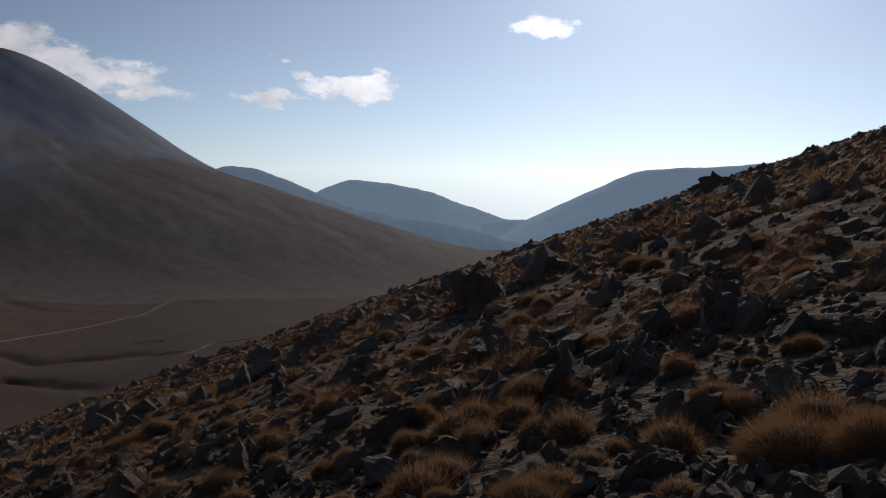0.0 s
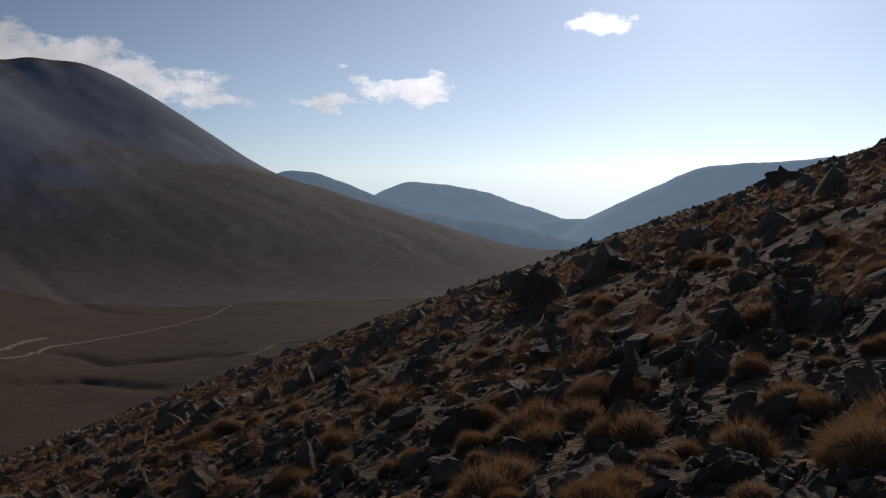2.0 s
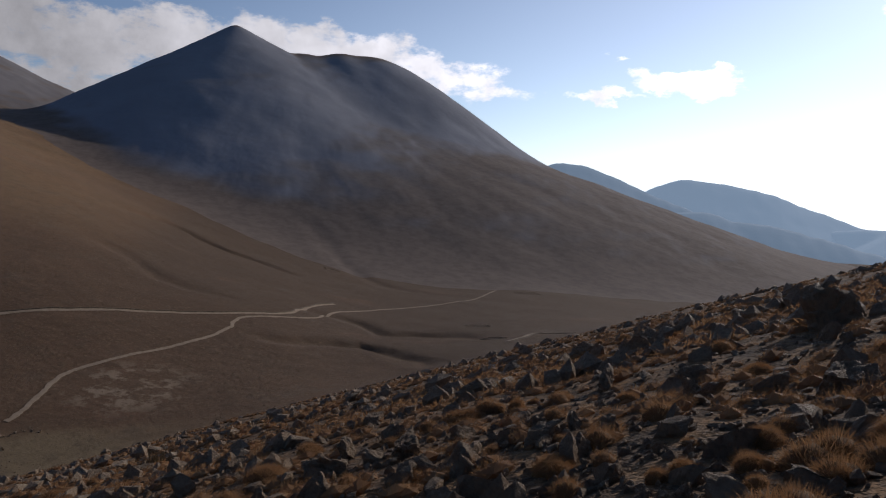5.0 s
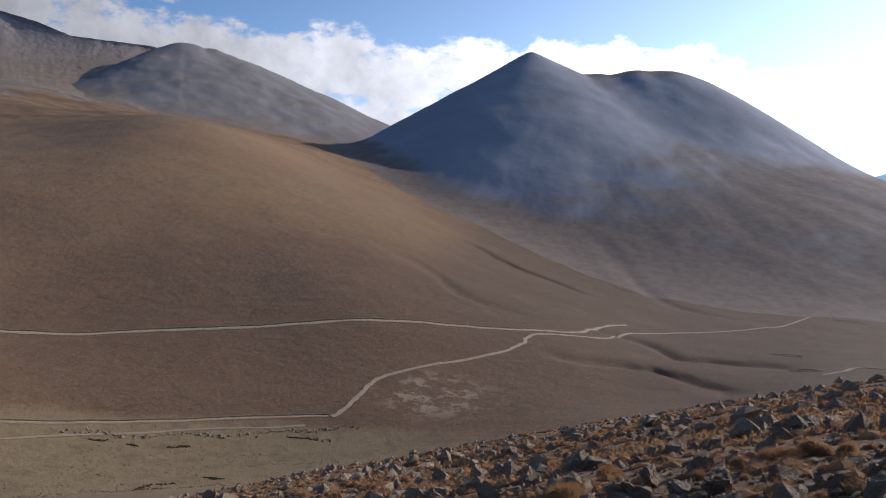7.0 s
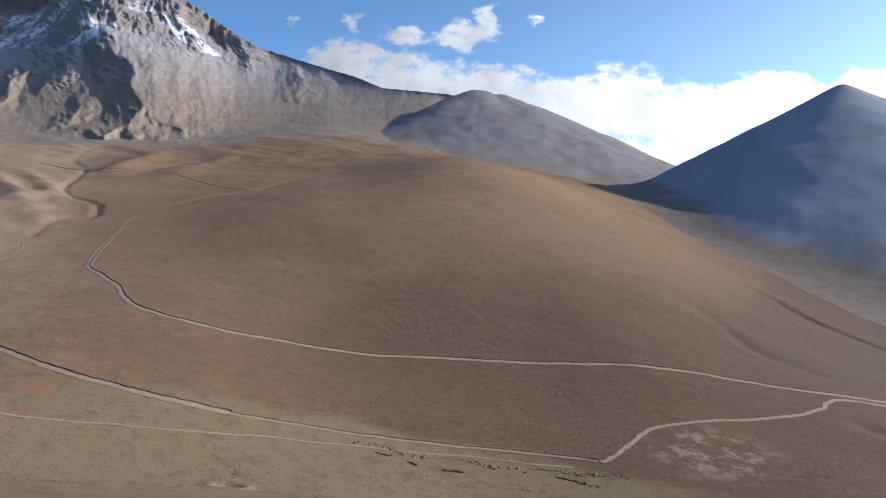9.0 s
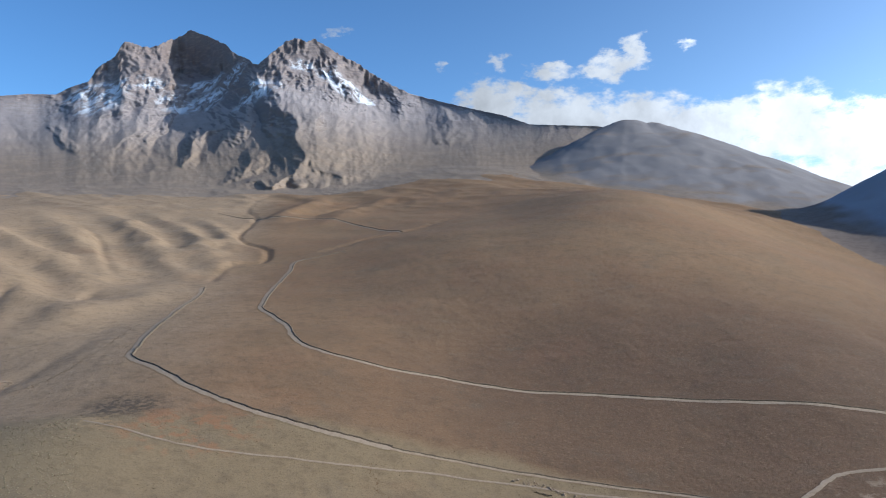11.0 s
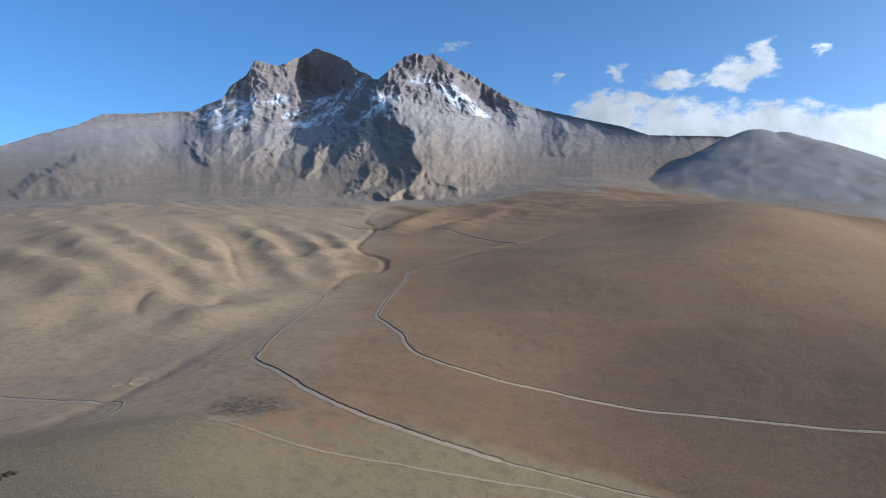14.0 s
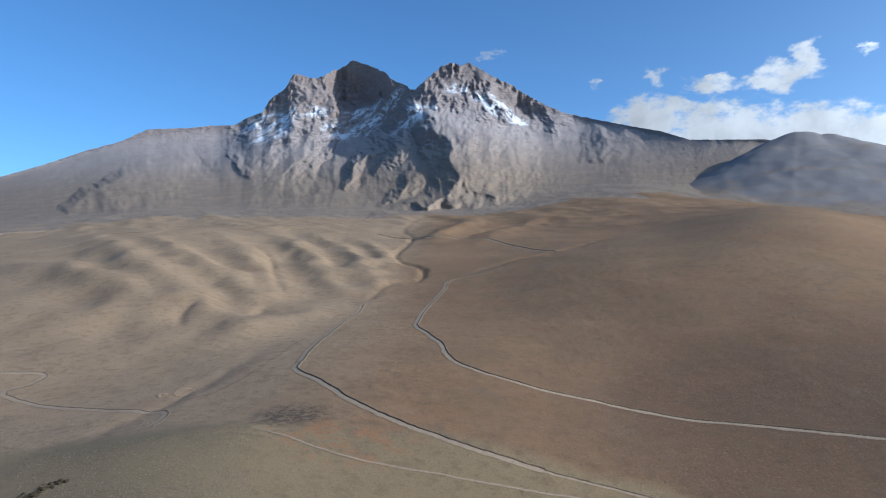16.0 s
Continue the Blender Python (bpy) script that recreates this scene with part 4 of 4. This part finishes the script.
HERO_TUFTS = ((0.8, 6.6, 0.8, 0.38), (1.1, 6.3, 0.45, 0.3), (1.9, 4.7, 0.54, 0.25), (1.8, 3.7, 1.0, 0.42), (2.05, 3.4, 0.7, 0.4), (0.5, 3.7, 0.7, 0.3), (0.0, 4.5, 0.32, 0.18), (-0.3, 6.2, 0.42, 0.28),
              (1.1, 4.5, 0.32, 0.17), (-2.2, 7.3, 0.75, 0.3), (0.3, 5.6, 0.34, 0.25), (3.7, 13.9, 1.1, 0.4), (4.0, 8.2, 0.62, 0.3), (2.8, 5.6, 0.43, 0.22), (1.7, 8.1, 0.5, 0.26), (-1.0, 6.1, 0.33, 0.25))
HERO_TUFTS += ((-4.4, 11.6, 0.47, 0.28), (-3.4, 12.0, 0.66, 0.33), (-5.0, 11.2, 0.83, 0.37), (1.7, 12.4, 0.66, 0.38), (-0.4, 11.7, 0.7, 0.31), (-7.9, 11.1, 0.82, 0.41), (-7.2, 8.9, 1.1, 0.36),
               (-4.8, 11.3, 0.75, 0.33), (-4.1, 11.6, 0.47, 0.42), (-18.0, 13.3, 1.3, 0.5), (-0.2, 7.0, 0.58, 0.32), (-2.0, 10.3, 0.56, 0.25), (-2.1, 7.1, 0.62, 0.28), (-0.8, 6.2, 0.42, 0.28))


def lie(x, y):
    return float(hillside(np.array([float(x)]), np.array([float(y)]))[0])


ROCK_LABELS = ("angular dark basalt block lying among dry grass", "rough grey volcanic stone with pale lichen on the slope", "broken dark brown lava stone half sunk in soil")
count = 0


def set_rock(x, y, wide, tall, meshes):
    global count
    ob = new("rock", meshes[count % len(meshes)])
    a = rng.uniform(0, 6.28)
    ob.matrix_basis = Matrix.LocRotScale((x, y, lie(x, y) + 0.10 * tall), Euler((rng.normal() * 0.3, rng.normal() * 0.3 - 0.2, a)), (wide * 0.52, wide * rng.uniform(0.42, 0.6), max(tall, wide * 0.55) * 0.85))
    tagged(ob, ROCK_LABELS[count % 3], "rock", "rocks on the slope")
    count += 1


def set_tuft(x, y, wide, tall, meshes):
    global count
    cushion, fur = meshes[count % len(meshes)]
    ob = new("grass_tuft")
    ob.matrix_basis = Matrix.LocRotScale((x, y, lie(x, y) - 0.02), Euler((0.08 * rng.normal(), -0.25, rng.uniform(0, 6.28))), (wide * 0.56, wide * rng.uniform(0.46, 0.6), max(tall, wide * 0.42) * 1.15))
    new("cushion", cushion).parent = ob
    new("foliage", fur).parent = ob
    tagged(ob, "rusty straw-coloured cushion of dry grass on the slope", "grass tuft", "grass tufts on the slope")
    count += 1


for x, y, w, h in HERO_ROCKS:
    set_rock(x, y, w, h, BLOCKS)
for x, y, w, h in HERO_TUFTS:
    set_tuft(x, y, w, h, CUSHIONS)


def scatter(n, r0, r1, a0=-42.0, a1=84.0):
    """Places over a sector of the slope, thicker near the eye."""
    r = np.exp(rng.uniform(np.log(r0), np.log(r1), n))
    a = np.radians(rng.uniform(a0, a1, n))
    return np.stack([-np.sin(a) * r, np.cos(a) * r, r], 1)


for x, y, r in scatter(260, 3.0, 16.0):
    w = 0.13 + 0.36 * rng.uniform() ** 2.0
    set_rock(x, y, w, w * rng.uniform(0.4, 0.8), STONES)
for x, y, r in scatter(265, 3.6, 30.0):
    w = 0.28 + 0.52 * rng.uniform() ** 1.5
    set_tuft(x, y, w, w * rng.uniform(0.4, 0.65), TUFTS)


def many(name, places, shapes, size, squash, sink, mat, label, category):
    """Countless small things of one kind, joined."""
    cos, faces, base = [], [], 0
    z = hillside(places[:, 0], places[:, 1])
    for (x, y, r), h in zip(places, z):
        co, fs = shapes[rng.integers(len(shapes))]
        w, a = size(r), rng.uniform(0, 6.28)
        c, s = np.cos(a), np.sin(a)
        p = co * (w, w * rng.uniform(0.7, 1.1), w * rng.uniform(*squash))
        cos.append(np.stack([p[:, 0] * c - p[:, 1] * s + x, p[:, 0] * s + p[:, 1] * c + y, p[:, 2] + h + sink * w + 0.35 * (p[:, 0] * c - p[:, 1] * s)], 1))
        faces += [tuple(i + base for i in f) for f in fs]
        base += len(co)
    return tagged(new(name, mesh_of(name, np.concatenate(cos), faces, mat)), label, category, "", "stuff")


COARSE = [rock_points(rng, 1) for _ in range(14)]
MIDDLE = [rock_points(rng, 2) for _ in range(8)]


def clump(rng, level, blades, long, thick):
    a, fa = dome_points(rng, level, 0.6)
    b, fb = fur_points(rng, blades, 0.6, long, thick)
    return np.concatenate([a, b]), fa + [tuple(i + len(a) for i in f) for f in fb]


WISPS = [clump(rng, 1, 18, 0.45, 0.020) for _ in range(8)]
FLUFF = [clump(rng, 1, 130, 0.40, 0.0045) for _ in range(6)]
many("loose_stones", scatter(1150, 6, 45), MIDDLE, lambda r: 0.06 + 0.25 * rng.uniform() ** 2.2, (0.8, 1.4), 0.15, BASALT, "dark loose volcanic stones strewn over the slope", "stones")
many("loose_stones", scatter(11000, 2.5, 30), COARSE, lambda r: 0.020 + 0.090 * rng.uniform() ** 2, (0.7, 1.3), 0.1, BASALT, "small dark rubble between grass tufts", "stones")
many("loose_stones", scatter(4200, 16, 150), COARSE, lambda r: 0.09 + 0.45 * rng.uniform() ** 2.6, (0.8, 1.4), 0.15, BASALT, "dark volcanic rubble on the upper slope", "stones")
many("dry_grass", scatter(1700, 8, 45), FLUFF, lambda r: 0.15 + 0.30 * rng.uniform(), (0.7, 1.0), 0.0, STRAW, "thin straw-coloured dry grass between stones", "grass")
many("dry_grass", scatter(6800, 16, 150), WISPS, lambda r: 0.26 + 0.36 * rng.uniform(), (0.7, 1.0), 0.0, STRAW, "golden dry grass clumps on the stony slope", "grass")

many("loose_stones", scatter(1300, 2.6, 14, 84.0, 318.0), COARSE, lambda r: 0.03 + 0.13 * rng.uniform() ** 2, (0.7, 1.3), 0.1, BASALT, "dark rubble on the slope behind", "stones")
many("dry_grass", scatter(160, 2.6, 14, 84.0, 318.0), FLUFF, lambda r: 0.16 + 0.26 * rng.uniform(), (0.7, 1.0), 0.0, STRAW, "rusty dry grass on the slope behind", "grass")

# a dark thorn bush
shrub = new("shrub", mesh_of("shrub", *tuft_points(rng, 700, 0.5, 1.25, 0.012, 2), THORN))
shrub.matrix_basis = Matrix.LocRotScale((-18.7, 17.9, lie(-18.7, 17.9) - 0.03), None, (0.65, 0.65, 0.75))
tagged(shrub, "dark round thorny shrub among the stones", "shrub")


# ---- valley details ----
def far_stones(name, places, size, mat, label, category, squash=0.7):
    """Small lumps on the far ground, joined."""
    cos, faces, base = [], [], 0
    z = ground_height(places[:, 0], places[:, 1])
    for (x, y), h in zip(places, z):
        co, fs = COARSE[rng.integers(len(COARSE))]
        w = size * rng.uniform(0.5, 1.4)
        p = co * (w, w, w * squash)
        cos.append(p + (x, y, h + 0.25 * w))
        faces += [tuple(i + base for i in f) for f in fs]
        base += len(co)
    ob = new(name, mesh_of(name, np.concatenate(cos), faces, mat))
    return tagged(ob, label, category, kind="stuff")


def enclosure(x, y, radius, gap, long=1.5, stones=120, label="low ring of dry stones, an old sheepfold on bare ground"):
    a = gap + np.linspace(0.35, 2 * np.pi, stones)
    r = radius * (1 + 0.16 * np.sin(3 * a + gap)) + rng.normal(size=stones) * 0.5
    far_stones("stone_enclosure", np.stack([x + r * np.cos(a) * long, y + r * np.sin(a)], 1), 0.6, BASALT, label, "stone wall", 0.9)


for b, e, radius, gap in ((42.0, -2.95, 11.0, 1.4), (33.2, -8.27, 8.0, 0.5), (20.6, -13.21, 6.0, 2.2), (21.7, -12.36, 7.0, 4.2), (18.0, -9.83, 11.0, 3.0), (110.6, -8.0, 5.5, 1.0), (112.0, -8.2, 2.5, 2.0)):
    enclosure(*sight(b, e), radius, gap)
pit = np.linspace(0, 2 * np.pi, 120)
mound = far_stones("earth_mound", np.stack([-300 + 8.0 * np.cos(pit) + rng.normal(size=120) * 0.5, 31 + 7.0 * np.sin(pit) + rng.normal(size=120) * 0.7], 1), 0.55, EARTH, "pale earth rim round a small dug pit", "mound", 0.3)

# dark tussocks and stones over the valley and the hill
aa, rr = np.radians(rng.uniform(35, 122, 11000)), 280 + 560 * rng.uniform(0, 1, 11000) ** 1.3
spots = np.stack([-np.sin(aa) * rr, np.cos(aa) * rr], 1)
keep = fbm(spots[:, 0], spots[:, 1], 60, 3, 0.6, 101) > 0.02
far_stones("tussocks", spots[keep], 0.27, THORN, "scattered dark tussocks on the steppe", "shrubs", 0.8)
aa, rr = np.radians(rng.uniform(106, 121, 2600)), rng.uniform(290, 420, 2600)
spots = np.stack([-np.sin(aa) * rr, np.cos(aa) * rr], 1)
far_stones("tussocks", spots, 0.38, PALE, "pale dry tussocks on the low mound", "shrubs", 0.7)
line = np.linspace(0, 1, 90)
spots = np.stack([-318 + 33 * line + rng.normal(size=90) * 1.6, -171 - 7 * line + rng.normal(size=90) * 1.6], 1)
far_stones("tussocks", spots, 1.1, THORN, "dark thorny scrub along a gully", "shrubs", 0.9)
line = np.linspace(0, 1, 160)
spots = np.stack([-352 + 60 * line + rng.normal(size=160) * 1.2, 95 + 118 * line + 3 * np.sin(line * 20) + rng.normal(size=160) * 1.2], 1)
far_stones("bank_stones", spots, 0.75, BASALT, "dark eroded bank of the dry stream bed", "stones", 0.8)
bed = smooth_line([(*sight(b, e), 0) for b, e in ((98.6, -2.4), (100.5, -3.6), (102.6, -4.9), (104.5, -6.2), (107.0, -7.6), (110.0, -8.8))], 40)[:, :2]
bed = bed[rng.integers(len(bed), size=260)] + rng.normal(size=(260, 2)) * 1.4
far_stones("bank_stones", bed[fbm(bed[:, 0], bed[:, 1], 40, 2, 0.5, 111) > -0.1], 0.55, BASALT, "dark stones along a dry gully beside the road", "stones", 0.6)


def bank(places, count, size, label, squash=0.7):
    """A broken line of dark sods and stones along a small eroded edge."""
    pts = smooth_line([(a, b, 0) for a, b in places], 30)[:, :2]
    pts = pts[rng.integers(len(pts), size=count)] + rng.normal(size=(count, 2)) * 0.5
    far_stones("bank_stones", pts, size, THORN, label, "stones", squash)


for places, count in ((((-341, 104), (-337, 110)), 30), (((-331, 117), (-327, 120)), 30), (((-321, 131), (-318, 139)), 50), (((-303, 181), (-296, 187), (-287, 195)), 70),
                      (((-283, 118), (-286, 109), (-281, 102), (-279, 112)), 90), (((-284, 131), (-280, 134)), 30), (((-281, 131), (-278, 136)), 30)):
    bank(places, count, 0.55, "dark eroded edge of a shallow dry channel")
bank(((-363, 28), (-352, 27), (-344, 30), (-334, 29), (-323, 36), (-311, 33)), 110, 0.34, "thin dark ditch running down to a small pit", 0.5)
# dark tussocks over the grassy floor
spots = np.stack([rng.uniform(-350, -270, 520), rng.uniform(20, 190, 520)], 1)
spots = spots[fbm(spots[:, 0], spots[:, 1], 22, 3, 0.6, 121) > 0.1]
far_stones("tussocks", spots, 0.33, THORN, "small dark tussocks on the grassy valley floor", "shrubs", 0.6)
